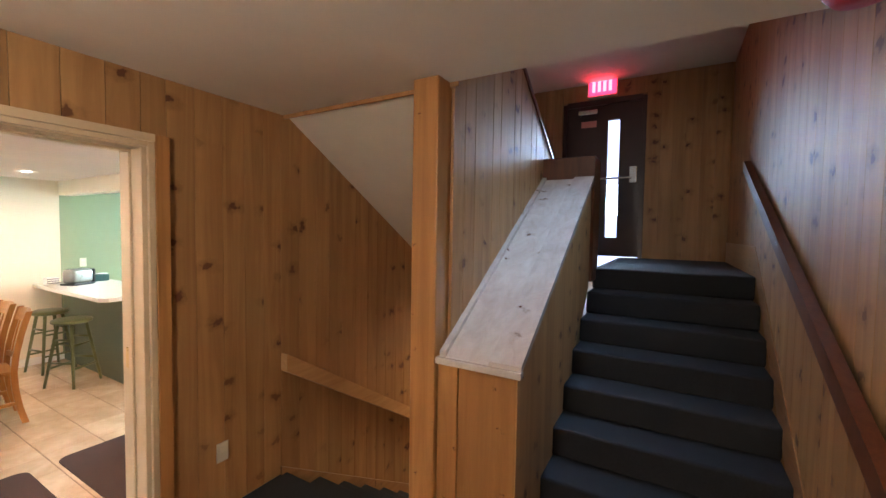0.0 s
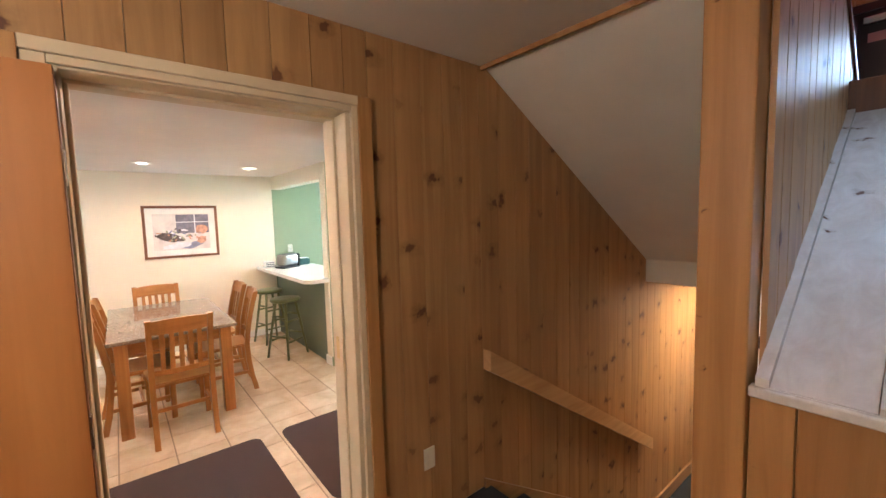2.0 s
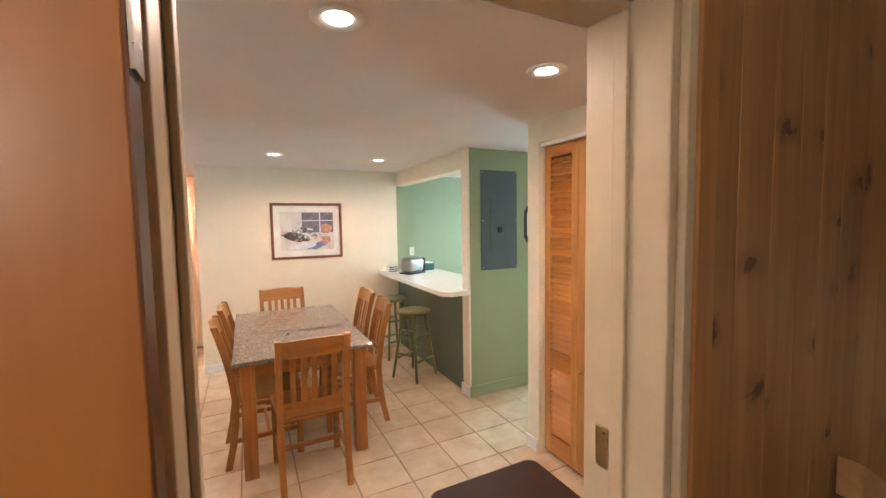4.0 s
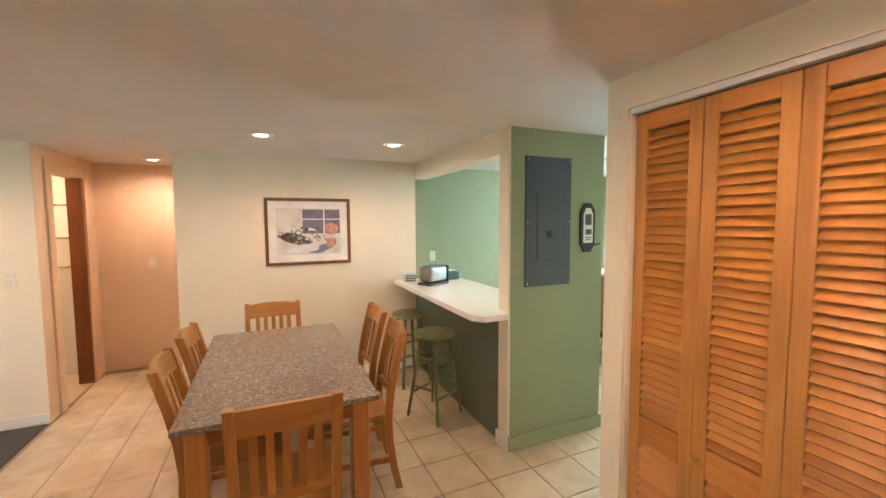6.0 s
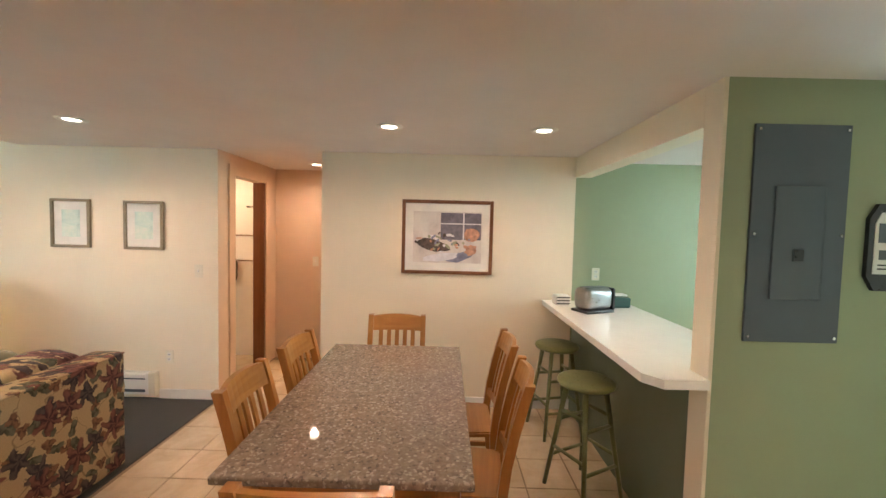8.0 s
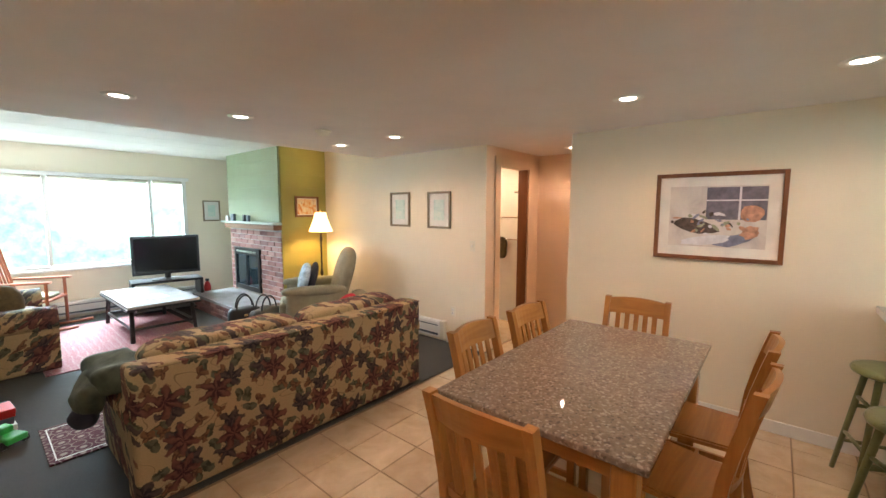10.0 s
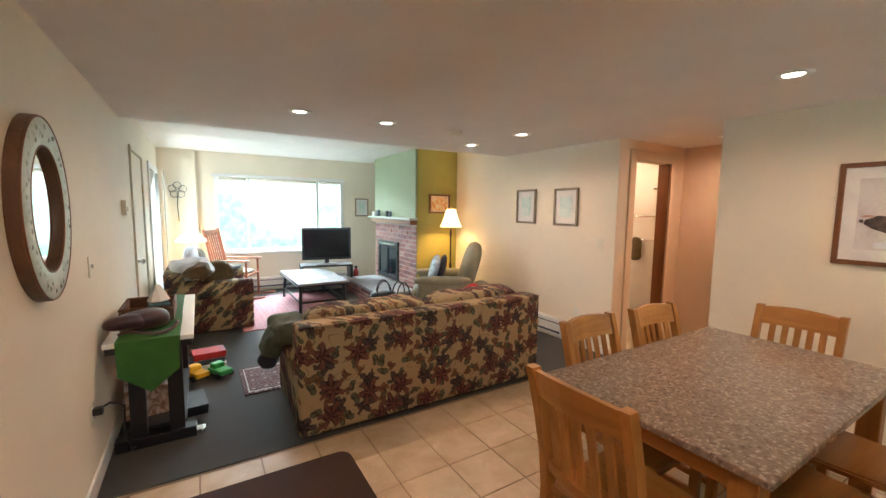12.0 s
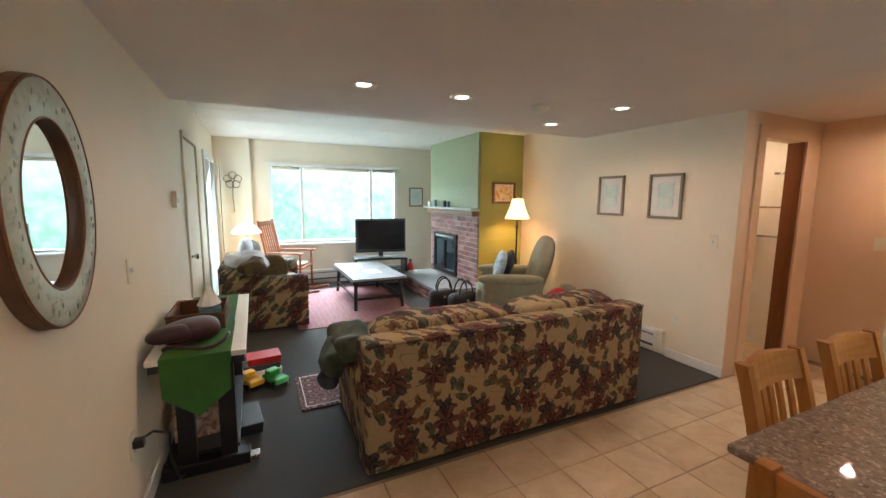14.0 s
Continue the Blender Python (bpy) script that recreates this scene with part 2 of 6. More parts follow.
PAPER = plain("paper", (0.75, 0.73, 0.68), 0.8, bumps=0)
TEAL = plain("teal_tissue_box", (0.09, 0.22, 0.25), 0.6, vary=0.3, scale=30)
YELLOW = plain("yellow_plastic", (0.75, 0.45, 0.02), 0.4)
TOY_GREEN = plain("green_plastic", (0.03, 0.35, 0.06), 0.4)
GROUT = plain("tile_grout", (0.28, 0.20, 0.13), 0.9, vary=0.1, scale=8, grain=200, bumps=0.4)
MORTAR = plain("mortar", (0.36, 0.33, 0.30), 0.9, vary=0.1, scale=12, grain=200, bumps=0.5)
STONE_CAP = plain("slate_cap", (0.2, 0.19, 0.19), 0.5, vary=0.2, scale=8)
SHADE = glow("lamp_shade_fabric", (1.0, 0.68, 0.34), 2.4)
SHADE_W = glow("white_glass_shade", (1.0, 0.84, 0.62), 2.6)
BULB = glow("bulb_face", (1.0, 0.9, 0.74), 14)
TUBE = glow("fixture_diffuser", (0.93, 0.98, 1.0), 2.5)
EXIT_RED = glow("exit_red", (1.0, 0.02, 0.06), 2.0)
GLASS = glass("window_glass")


def tile_mat():
    m, nt, b = nodes("ceramic_tile", 0.26)
    info = nt.nodes.new("ShaderNodeObjectInfo")
    v = coords(nt, world_space=True)
    n = noise_tex(nt, v, 5, 5, 0.6, 0.4)
    c = ramp(nt, n.outputs[0], [(0.3, (0.56, 0.43, 0.28)), (0.7, (0.73, 0.6, 0.43))])
    c = mix(nt, 1.0, c, ramp(nt, info.outputs["Random"], [(0, (0.88, 0.86, 0.84)), (1, (1, 1, 1))]), "MULTIPLY")
    nt.links.new(c, b.inputs["Base Color"])
    bump(nt, b, n.outputs[0], 0.08, 0.003)
    return m


def brick_mat():
    m, nt, b = nodes("red_brick", 0.75)
    info = nt.nodes.new("ShaderNodeObjectInfo")
    v = coords(nt, world_space=True)
    n = noise_tex(nt, v, 40, 5)
    c = ramp(nt, info.outputs["Random"], [(0, (0.15, 0.06, 0.05)), (0.5, (0.26, 0.11, 0.085)), (1, (0.34, 0.19, 0.16))])
    c = mix(nt, 0.5, c, ramp(nt, n.outputs[0], [(0.3, (0.55, 0.5, 0.5)), (0.7, (1, 1, 1))]), "MULTIPLY")
    nt.links.new(c, b.inputs["Base Color"])
    bump(nt, b, n.outputs[0], 0.4, 0.004)
    return m


def granite_mat():
    m, nt, b = nodes("speckled_granite", 0.035)
    v = coords(nt)
    a = voro(nt, v, 105)
    n = noise_tex(nt, v, 45, 5, 0.7)
    c = ramp(nt, n.outputs[0], [(0.3, (0.17, 0.128, 0.095)), (0.55, (0.25, 0.195, 0.148)), (0.75, (0.34, 0.275, 0.215))])
    wn_ = nt.nodes.new("ShaderNodeSeparateColor")
    nt.links.new(a.outputs["Color"], wn_.inputs[0])
    c = mix(nt, ramp(nt, wn_.outputs[0], [(0.80, (0, 0, 0)), (0.9, (0.5, 0.5, 0.5))]), c, (0.5, 0.44, 0.37))
    c = mix(nt, ramp(nt, wn_.outputs[1], [(0.86, (0, 0, 0)), (0.94, (0.5, 0.5, 0.5))]), c, (0.07, 0.055, 0.045))
    nt.links.new(c, b.inputs["Base Color"])
    return m


def carpet_mat(name, c0, c1):
    m, nt, b = nodes(name, 0.95)
    v = coords(nt, world_space=True)
    f, w = noise_tex(nt, v, 350, 3), noise_tex(nt, v, 2.2, 3)
    c = ramp(nt, f.outputs[0], [(0.3, c0), (0.7, c1)])
    c = mix(nt, 0.4, c, ramp(nt, w.outputs[0], [(0.35, (0.7, 0.7, 0.7)), (0.65, (1, 1, 1))]), "MULTIPLY")
    nt.links.new(c, b.inputs["Base Color"])
    bump(nt, b, f.outputs[0], 0.6, 0.004)
    return m


def floral_mat():
    """Tan cloth with wine-red and dark blooms of several petals, leaves and thin stems."""
    m, nt, b = nodes("floral_upholstery", 0.88)

    def calc(op, x, y=None):
        n = nt.nodes.new("ShaderNodeMath")
        n.operation = op
        for sock, v_ in zip(n.inputs, (x, y)):
            if isinstance(v_, bpy.types.NodeSocket):
                nt.links.new(v_, sock)
            elif v_ is not None:
                sock.default_value = v_
        return n.outputs[0]

    v = coords(nt)
    w = noise_tex(nt, v, 21, 3)
    wv = nt.nodes.new("ShaderNodeVectorMath")
    wv.operation = "MULTIPLY_ADD"
    nt.links.new(w.outputs[1], wv.inputs[0])
    wv.inputs[1].default_value = (0.055, 0.055, 0.055)
    nt.links.new(v, wv.inputs[2])
    sp = nt.nodes.new("ShaderNodeSeparateXYZ")
    nt.links.new(wv.outputs[0], sp.inputs[0])
    u = calc("ADD", sp.outputs[0], calc("MULTIPLY", sp.outputs[1], 0.6))
    q = calc("ADD", sp.outputs[2], calc("MULTIPLY", sp.outputs[1], 0.8))
    weave = noise_tex(nt, v, 260, 2)
    c = ramp(nt, weave.outputs[0], [(0.3, (0.28, 0.205, 0.105)), (0.7, (0.40, 0.31, 0.17))])
    stem = noise_tex(nt, v, 5, 1, 0.4, 1.0)
    s_ = ramp(nt, stem.outputs[0], [(0.488, (0, 0, 0)), (0.498, (0.6, 0.6, 0.6)), (0.502, (0.6, 0.6, 0.6)), (0.512, (0, 0, 0))])
    c = mix(nt, s_, c, (0.08, 0.06, 0.025))
    for scale, du, dq, size, petals, dark, light in ((8.0, 0.31, 0.17, 0.045, 2, (0.035, 0.036, 0.02), (0.1, 0.105, 0.065)), (7.0, 1.7, 0.9, 0.042, 3, (0.07, 0.03, 0.018), (0.17, 0.09, 0.045)),
                                                     (4.4, 2.4, 1.3, 0.082, 5, (0.012, 0.01, 0.015), (0.07, 0.05, 0.045)), (3.9, 0.0, 0.0, 0.1, 6, (0.035, 0.008, 0.01), (0.15, 0.06, 0.045))):
        cv = nt.nodes.new("ShaderNodeCombineXYZ")
        nt.links.new(calc("ADD", u, du), cv.inputs[0])
        nt.links.new(calc("ADD", q, dq), cv.inputs[1])
        d = voro(nt, cv.outputs[0], scale, 0.75)
        d.voronoi_dimensions = "2D"
        off = nt.nodes.new("ShaderNodeVectorMath")
        off.operation = "SUBTRACT"
        nt.links.new(cv.outputs[0], off.inputs[0])
        nt.links.new(d.outputs["Position"], off.inputs[1])
        xy = nt.nodes.new("ShaderNodeSeparateXYZ")
        nt.links.new(off.outputs[0], xy.inputs[0])
        col = nt.nodes.new("ShaderNodeSeparateColor")
        nt.links.new(d.outputs["Color"], col.inputs[0])
        ang_ = calc("ADD", calc("MULTIPLY", calc("ARCTAN2", xy.outputs[1], xy.outputs[0]), petals), calc("MULTIPLY", col.outputs[1], 6.28))
        lobe = calc("COSINE", ang_)
        dist = calc("SQRT", calc("ADD", calc("POWER", xy.outputs[0], 2.0), calc("POWER", xy.outputs[1], 2.0)))
        edge = calc("MULTIPLY", calc("ADD", calc("MULTIPLY", lobe, 0.26), 0.74), size)
        rel = calc("DIVIDE", dist, edge)
        k = ramp(nt, rel, [(0.9, (1, 1, 1)), (1.0, (0, 0, 0))])
        tone = ramp(nt, calc("ADD", calc("MULTIPLY", lobe, 0.25), calc("MULTIPLY", w.outputs[0], 0.9)), [(0.25, dark), (0.75, light)])
        c = mix(nt, k, c, tone)
    nt.links.new(c, b.inputs["Base Color"])
    bump(nt, b, weave.outputs[0], 0.3, 0.002)
    return m


def rug_mat(name, ground, figure, scale):
    m, nt, b = nodes(name, 0.95)
    v = coords(nt)
    a = voro(nt, v, scale, 0.35)
    c = ramp(nt, a.outputs["Distance"], [(0.18, figure), (0.24, ground), (0.42, ground), (0.47, figure), (0.53, ground)])
    f = noise_tex(nt, v, 300, 2)
    c = mix(nt, 0.4, c, ramp(nt, f.outputs[0], [(0.3, (0.5, 0.5, 0.5)), (0.7, (1, 1, 1))]), "MULTIPLY")
    nt.links.new(c, b.inputs["Base Color"])
    bump(nt, b, f.outputs[0], 0.5, 0.003)
    return m


def picture_mat(name, cols, scale):
    """A loose painted sheet: blotches of a few colours."""
    m, nt, b = nodes(name, 0.35)
    v = coords(nt)
    n = noise_tex(nt, v, scale, 5, 0.6, 1.2)
    k = len(cols) - 1
    c = ramp(nt, n.outputs[0], [(0.28 + 0.44 * i / k, c) for i, c in enumerate(cols)])
    nt.links.new(c, b.inputs["Base Color"])
    return m


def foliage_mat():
    m, nt, b = nodes("glowing_sunlit_trees", 1.0)
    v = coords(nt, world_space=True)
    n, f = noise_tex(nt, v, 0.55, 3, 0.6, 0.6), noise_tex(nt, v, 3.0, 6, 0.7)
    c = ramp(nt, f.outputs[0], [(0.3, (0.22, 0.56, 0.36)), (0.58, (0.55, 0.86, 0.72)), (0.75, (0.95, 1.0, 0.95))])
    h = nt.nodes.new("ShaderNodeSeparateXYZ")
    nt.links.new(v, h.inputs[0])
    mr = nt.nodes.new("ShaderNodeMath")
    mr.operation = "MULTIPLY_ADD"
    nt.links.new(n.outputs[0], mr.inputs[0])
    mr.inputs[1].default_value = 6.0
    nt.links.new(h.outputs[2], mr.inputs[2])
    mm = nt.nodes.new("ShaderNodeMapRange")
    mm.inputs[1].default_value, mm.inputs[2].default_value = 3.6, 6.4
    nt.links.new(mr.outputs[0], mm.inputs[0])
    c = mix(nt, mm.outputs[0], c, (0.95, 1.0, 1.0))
    # sunlight on the trees is put in as emission, whitening upward
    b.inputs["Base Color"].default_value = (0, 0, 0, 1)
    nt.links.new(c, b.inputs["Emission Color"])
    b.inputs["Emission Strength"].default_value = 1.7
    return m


TILE, BRICK, GRANITE, FLORAL = tile_mat(), brick_mat(), granite_mat(), floral_mat()
CARPET = carpet_mat("grey_carpet", (0.035, 0.036, 0.034), (0.085, 0.083, 0.076))
STAIR_CARPET = carpet_mat("stair_carpet", (0.011, 0.012, 0.015), (0.034, 0.036, 0.042))
MAT_BROWN = carpet_mat("brown_mat", (0.035, 0.018, 0.014), (0.08, 0.045, 0.036))
RUG_MAROON = rug_mat("maroon_rug_weave", (0.09, 0.02, 0.03), (0.32, 0.24, 0.2), 11)
RUG_PINK = rug_mat("pink_rug_weave", (0.30, 0.10, 0.11), (0.42, 0.30, 0.28), 16)
FOLIAGE = foliage_mat()
MIRROR, _nt, _b = nodes("mirror_silver", 0.02, 1.0)
_b.inputs["Base Color"].default_value = (0.9, 0.93, 0.92, 1)
MIRROR_FRAME = picture_mat("pale_green_mirror_frame", [(0.20, 0.25, 0.2), (0.46, 0.52, 0.43), (0.52, 0.58, 0.49), (0.56, 0.6, 0.52)], 26)
STILL_LIFE = picture_mat("still_life_print", [(0.5, 0.45, 0.44), (0.6, 0.55, 0.52), (0.66, 0.62, 0.58), (0.7, 0.66, 0.6)], 5)
# pale mint paints window reflections in the picture glass over the sketch colours
SKETCH = picture_mat("sketch_print_with_glare", [(0.42, 0.5, 0.46), (0.52, 0.66, 0.6), (0.66, 0.74, 0.66), (0.74, 0.74, 0.68)], 6)
BRIGHT_ART = picture_mat("bright_orange_print", [(0.45, 0.05, 0.02), (0.6, 0.25, 0.05), (0.7, 0.6, 0.4), (0.3, 0.05, 0.05)], 12)
BOX_ART = picture_mat("printed_carton", [(0.5, 0.03, 0.03), (0.7, 0.6, 0.5), (0.3, 0.12, 0.06), (0.7, 0.68, 0.62)], 14)
MIRROR_EDGE = wood("mirror_edge_wood", (0.085, 0.04, 0.02), (0.16, 0.08, 0.04), 0.4, "z")
VINE = plain("painted_vine", (0.36, 0.43, 0.36), 0.5, vary=0.2, scale=20)
TABLE_TOP_BLUE = plain("pale_coffee_table_top", (0.42, 0.40, 0.40), 0.2, vary=0.1)


# ---- building helpers ----
def bx(bm, x0, x1, y0, y1, z0, z1, bev=0.0, seg=2, m=None):
    r = bmesh.ops.create_cube(bm, size=1)["verts"]
    for v in r:
        v.co = Vector((x0 + (v.co.x + 0.5) * (x1 - x0), y0 + (v.co.y + 0.5) * (y1 - y0), z0 + (v.co.z + 0.5) * (z1 - z0)))
    if bev:
        es = list({e for v in r for e in v.link_edges})
        out = bmesh.ops.bevel(bm, geom=es, offset=bev, segments=seg, affect="EDGES", profile=0.5)
        r = list({v for f in out["faces"] for v in f.verts} | {v for v in r if v.is_valid})
    if m is not None:
        bmesh.ops.transform(bm, matrix=m, verts=r)
    return bm


def cyl(bm, p0, p1, r0, r1=None, seg=14):
    r1 = r0 if r1 is None else r1
    p0, p1 = Vector(p0), Vector(p1)
    d = p1 - p0
    vs = bmesh.ops.create_cone(bm, cap_ends=True, segments=seg, radius1=r0, radius2=r1, depth=d.length)["verts"]
    bmesh.ops.transform(bm, matrix=Matrix.Translation((p0 + p1) / 2) @ d.to_track_quat("Z", "Y").to_matrix().to_4x4(), verts=vs)
    return bm


def lathe(bm, profile, seg=24, at=(0, 0, 0)):
    rings = []
    for r, z in profile:
        rings.append([bm.verts.new((at[0] + max(r, 1e-4) * math.cos(2 * math.pi * i / seg), at[1] + max(r, 1e-4) * math.sin(2 * math.pi * i / seg), at[2] + z)) for i in range(seg)])
    for a, b in zip(rings, rings[1:]):
        for i in range(seg):
            bm.faces.new((a[i], a[(i + 1) % seg], b[(i + 1) % seg], b[i]))
    return bm


def tube(bm, pts, r, seg=8):
    """One round bar swept along points, closed at its ends or round to its start."""
    pts = [Vector(p) for p in pts]
    ring_closed = len(pts) > 3 and (pts[0] - pts[-1]).length < 1e-6
    if ring_closed:
        pts = pts[:-1]
    n = len(pts)
    rows, side = [], None
    for i, p in enumerate(pts):
        a = pts[(i - 1) % n] if ring_closed or i else p
        b = pts[(i + 1) % n] if ring_closed or i < n - 1 else p
        d = (b - a).normalized()
        if side is None:
            side = d.orthogonal().normalized()
        side = (side - d * side.dot(d)).normalized()
        up = d.cross(side)
        rows.append([bm.verts.new(p + side * (r * math.cos(2 * math.pi * k / seg)) + up * (r * math.sin(2 * math.pi * k / seg))) for k in range(seg)])
    for p, q in (list(zip(rows, rows[1:])) + ([(rows[-1], rows[0])] if ring_closed else [])):
        for k in range(seg):
            bm.faces.new((p[k], p[(k + 1) % seg], q[(k + 1) % seg], q[k])).smooth = True
    if not ring_closed:
        bm.faces.new(rows[0]), bm.faces.new(rows[-1])
    return bm


def prism(bm, poly, axis, a, b):
    """A polygon in the plane across an axis, drawn out from a to b."""
    put = {"x": lambda u, v, w: (w, u, v), "y": lambda u, v, w: (u, w, v), "z": lambda u, v, w: (u, v, w)}[axis]
    lo, hi = [bm.verts.new(put(u, v, a)) for u, v in poly], [bm.verts.new(put(u, v, b)) for u, v in poly]
    n = len(poly)
    bm.faces.new(lo), bm.faces.new(hi)
    for i in range(n):
        bm.faces.new((lo[i], lo[(i + 1) % n], hi[(i + 1) % n], hi[i]))
    bmesh.ops.recalc_face_normals(bm, faces=bm.faces)
    return bm


def pillow(bm, size, m=None, puff=3.2, n=7, lumps=0.0):
    """A stuffed cushion: a rounded block, fuller in the middle."""
    vs = bmesh.ops.create_grid(bm, x_segments=1, y_segments=1, size=1)["verts"]
    bmesh.ops.delete(bm, geom=vs, context="VERTS")
    tmp = bmesh.new()
    bmesh.ops.create_cube(tmp, size=2)
    bmesh.ops.subdivide_edges(tmp, edges=tmp.edges[:], cuts=n, use_grid_fill=True)
    made = {}
    for v in tmp.verts:
        c = v.co
        k = (abs(c.x) ** puff + abs(c.y) ** puff + abs(c.z) ** puff) ** (1 / puff)
        p = Vector((c.x / k * size[0] / 2, c.y / k * size[1] / 2, c.z / k * size[2] / 2))
        if lumps:
            p += Vector((noise.noise(p * 7), noise.noise(p * 7 + Vector((9, 0, 0))), noise.noise(p * 7 + Vector((0, 9, 0))))) * lumps
        made[v] = bm.verts.new(m @ p if m is not None else p)
    for f in tmp.faces:
        bm.faces.new([made[v] for v in f.verts]).smooth = True
    tmp.free()
    return bm


def part(name, bm, material, parent=None, label="", smooth=False):
    me = bpy.data.meshes.new(name)
    bmesh.ops.recalc_face_normals(bm, faces=bm.faces)
    if smooth:
        for f in bm.faces:
            f.smooth = True
    bm.to_mesh(me)
    bm.free()
    me.materials.append(material)
    ob = new(name, me)
    if parent is not None:
        ob.parent = parent
    if label:
        tagged(ob, label)
    return ob


def thing(name, m, label, category, group=""):
    ob = new(name)
    ob.matrix_basis = m
    ob.empty_display_size = 0.1
    return tagged(ob, label, category, group)


def struct(name, bm, material, label, category="structure"):
    return tagged(part(name, bm, material), label, category, kind="structure")


def block(*a, **k):
    return bx(bmesh.new(), *a, **k)

# ---- the setting ----
WX, EX = -6.70, -2.565                        # west wall and entry wall of the flat
HX = -2.33                                    # hall face of the entry wall
TY = -0.84                                    # where tile meets carpet
FY = -6.12                                    # window wall


def wall(name, boxes, mat, label):
    bm = bmesh.new()
    for b in boxes:
        bx(bm, *b)
    return struct(name, bm, mat, label, "wall")


# floors
floor = struct("floor", block(-8.0, EX + 0.03, TY, 5.7, -0.12, -0.006), GROUT, "grouted bed of the ceramic tile floor", "floor")
struct("carpet", block(-6.72, EX, FY, TY, -0.12, 0.004), CARPET, "dark grey low-pile carpet of the living room", "floor")
struct("hall_floor", block(HX, 0.6, -1.7, 2.2, -0.12, 0.0), STAIR_CARPET, "dark carpeted floor of the stair hall", "floor")
struct("threshold", block(HX - 0.21, HX + 0.02, 0.46, 1.36, -0.01, 0.012, 0.004), PINE_RAIL, "pale worn wooden threshold under the entry door", "threshold")

# ceilings
struct("ceiling", block(-8.0, HX - 0.02, -2.58, 5.7, ZC, ZC + 0.2), CEIL, "off-white textured ceiling of the dining room", "ceiling")
bm = bmesh.new()
for k in range(6):
    bx(bm, -6.75, EX + 0.02, -2.58 - (k + 1) * 0.61 + 0.006, -2.58 - k * 0.61, ZL, ZL + 0.12)
bx(bm, -6.75, EX + 0.02, -6.3, -2.58, ZL + 0.01, ZL + 0.2)
struct("ceiling_living", bm, WHITE, "white paneled ceiling of the living room", "ceiling")
bm = bmesh.new()
bx(bm, HX - 0.1, 0.62, -1.75, 2.2, ZH, ZH + 0.15)
struct("ceiling_hall", bm, STAIR_WHITE, "cream textured ceiling of the stair hall", "ceiling")
struct("ceiling_upper", block(-2.4, 0.65, 2.1, 6.1, ZU, ZU + 0.15), STAIR_WHITE, "pale ceiling above the upper landing", "ceiling")
struct("wall_over_hall", block(-2.4, 0.62, 2.05, 2.195, ZH + 0.02, ZU), STAIR_WHITE, "plain plaster drop above the hall ceiling", "wall")

# entry wall with its door opening
wall("wall_entry", [(EX, HX - 0.022, -1.75, 0.44, 0, ZH), (EX, HX - 0.022, 1.38, 6.6, -1.6, ZH), (EX, HX - 0.022, 0.44, 1.38, 2.11, ZH), (EX, HX - 0.022, 2.3, 6.6, ZH, ZU)],
     WALL_CREAM, "cream painted wall beside the entry door")
wall("wall_living_east", [(EX, EX + 0.2, -3.0, -1.75, 0, 2.6), (EX, EX + 0.2, -3.9, -3.0, 2.06, 2.6), (EX, EX + 0.2, -4.55, -3.9, 0, 2.6), (EX, EX + 0.2, -5.95, -4.55, 2.08, 2.6), (EX, EX + 0.2, -6.3, -5.95, 0, 2.6)],
     WALL_CREAM, "cream painted living room wall with closet and glass door")
# west wall with the passage niche
wall("wall_west", [(WX - 0.15, WX, -6.3, -0.83, 0, 2.6), (WX - 0.15, WX, 0.09, 2.32, 0, ZC)], WALL_CREAM, "cream painted wall with framed pictures")
wall("wall_niche_back", [(-8.08, -7.9, -0.95, 0.25, 0, ZC)], WALL_WARM_LIT, "warm lit end wall of the passage")
wall("wall_niche_side", [(-7.95, WX - 0.15, 0.09, 0.24, 0, ZC)], WALL_WARM_LIT, "cream side wall of the passage")
wall("wall_bath_door", [(-6.96, WX - 0.003, -0.95, -0.828, 0, ZC), (-7.62, -6.96, -0.95, -0.83, 2.05, ZC), (-7.95, -7.62, -0.95, -0.83, 0, ZC)], WALL_WARM_LIT, "cream wall around the bathroom door, tinted for warm light")
wall("wall_bath", [(-8.0, WX - 0.15, -2.6, -2.45, 0, ZC), (-8.1, -7.95, -2.6, -0.95, 0, ZC)], WHITE, "white bathroom wall")
struct("bath_floor", block(-8.0, WX - 0.15, -2.5, TY, -0.1, 0.0), TILE, "pale tiled bathroom floor", "floor")
# window wall
wall("wall_window", [(-3.33, EX, FY - 0.15, FY, 0, 2.6), (-6.75, -5.55, FY - 0.15, FY, 0, 2.6), (-5.55, -3.33, FY - 0.15, FY, 0, 0.72), (-5.55, -3.33, FY - 0.15, FY, 2.06, 2.6)],
     WALL_CREAM, "cream painted wall around the wide window")
struct("wall_window_pier", block(-3.08, EX, FY, FY + 0.09, 0, ZL), WALL_CREAM, "shallow cream pier beside the window", "wall")
# kitchen
wall("wall_kitchen_west", [(-7.1, -6.95, 2.32, 5.7, 0, ZC), (-6.95, WX, 2.32, 2.45, 0, ZC)], WALL_GREEN, "sage green kitchen wall")
wall("wall_kitchen_north", [(-7.1, -6.2, 5.55, 5.7, 0, ZC), (-5.3, -2.5, 5.55, 5.7, 0, ZC), (-6.2, -5.3, 5.55, 5.7, 0, 1.06), (-6.2, -5.3, 5.55, 5.7, 1.86, ZC)], WALL_GREEN, "sage green kitchen wall around the window")
wall("wall_closet_back", [(-3.98, -3.86, 2.31, 5.6, 0, ZC), (-3.86, EX, 2.95, 3.05, 0, ZC)], WALL_CREAM, "cream wall of the closet")
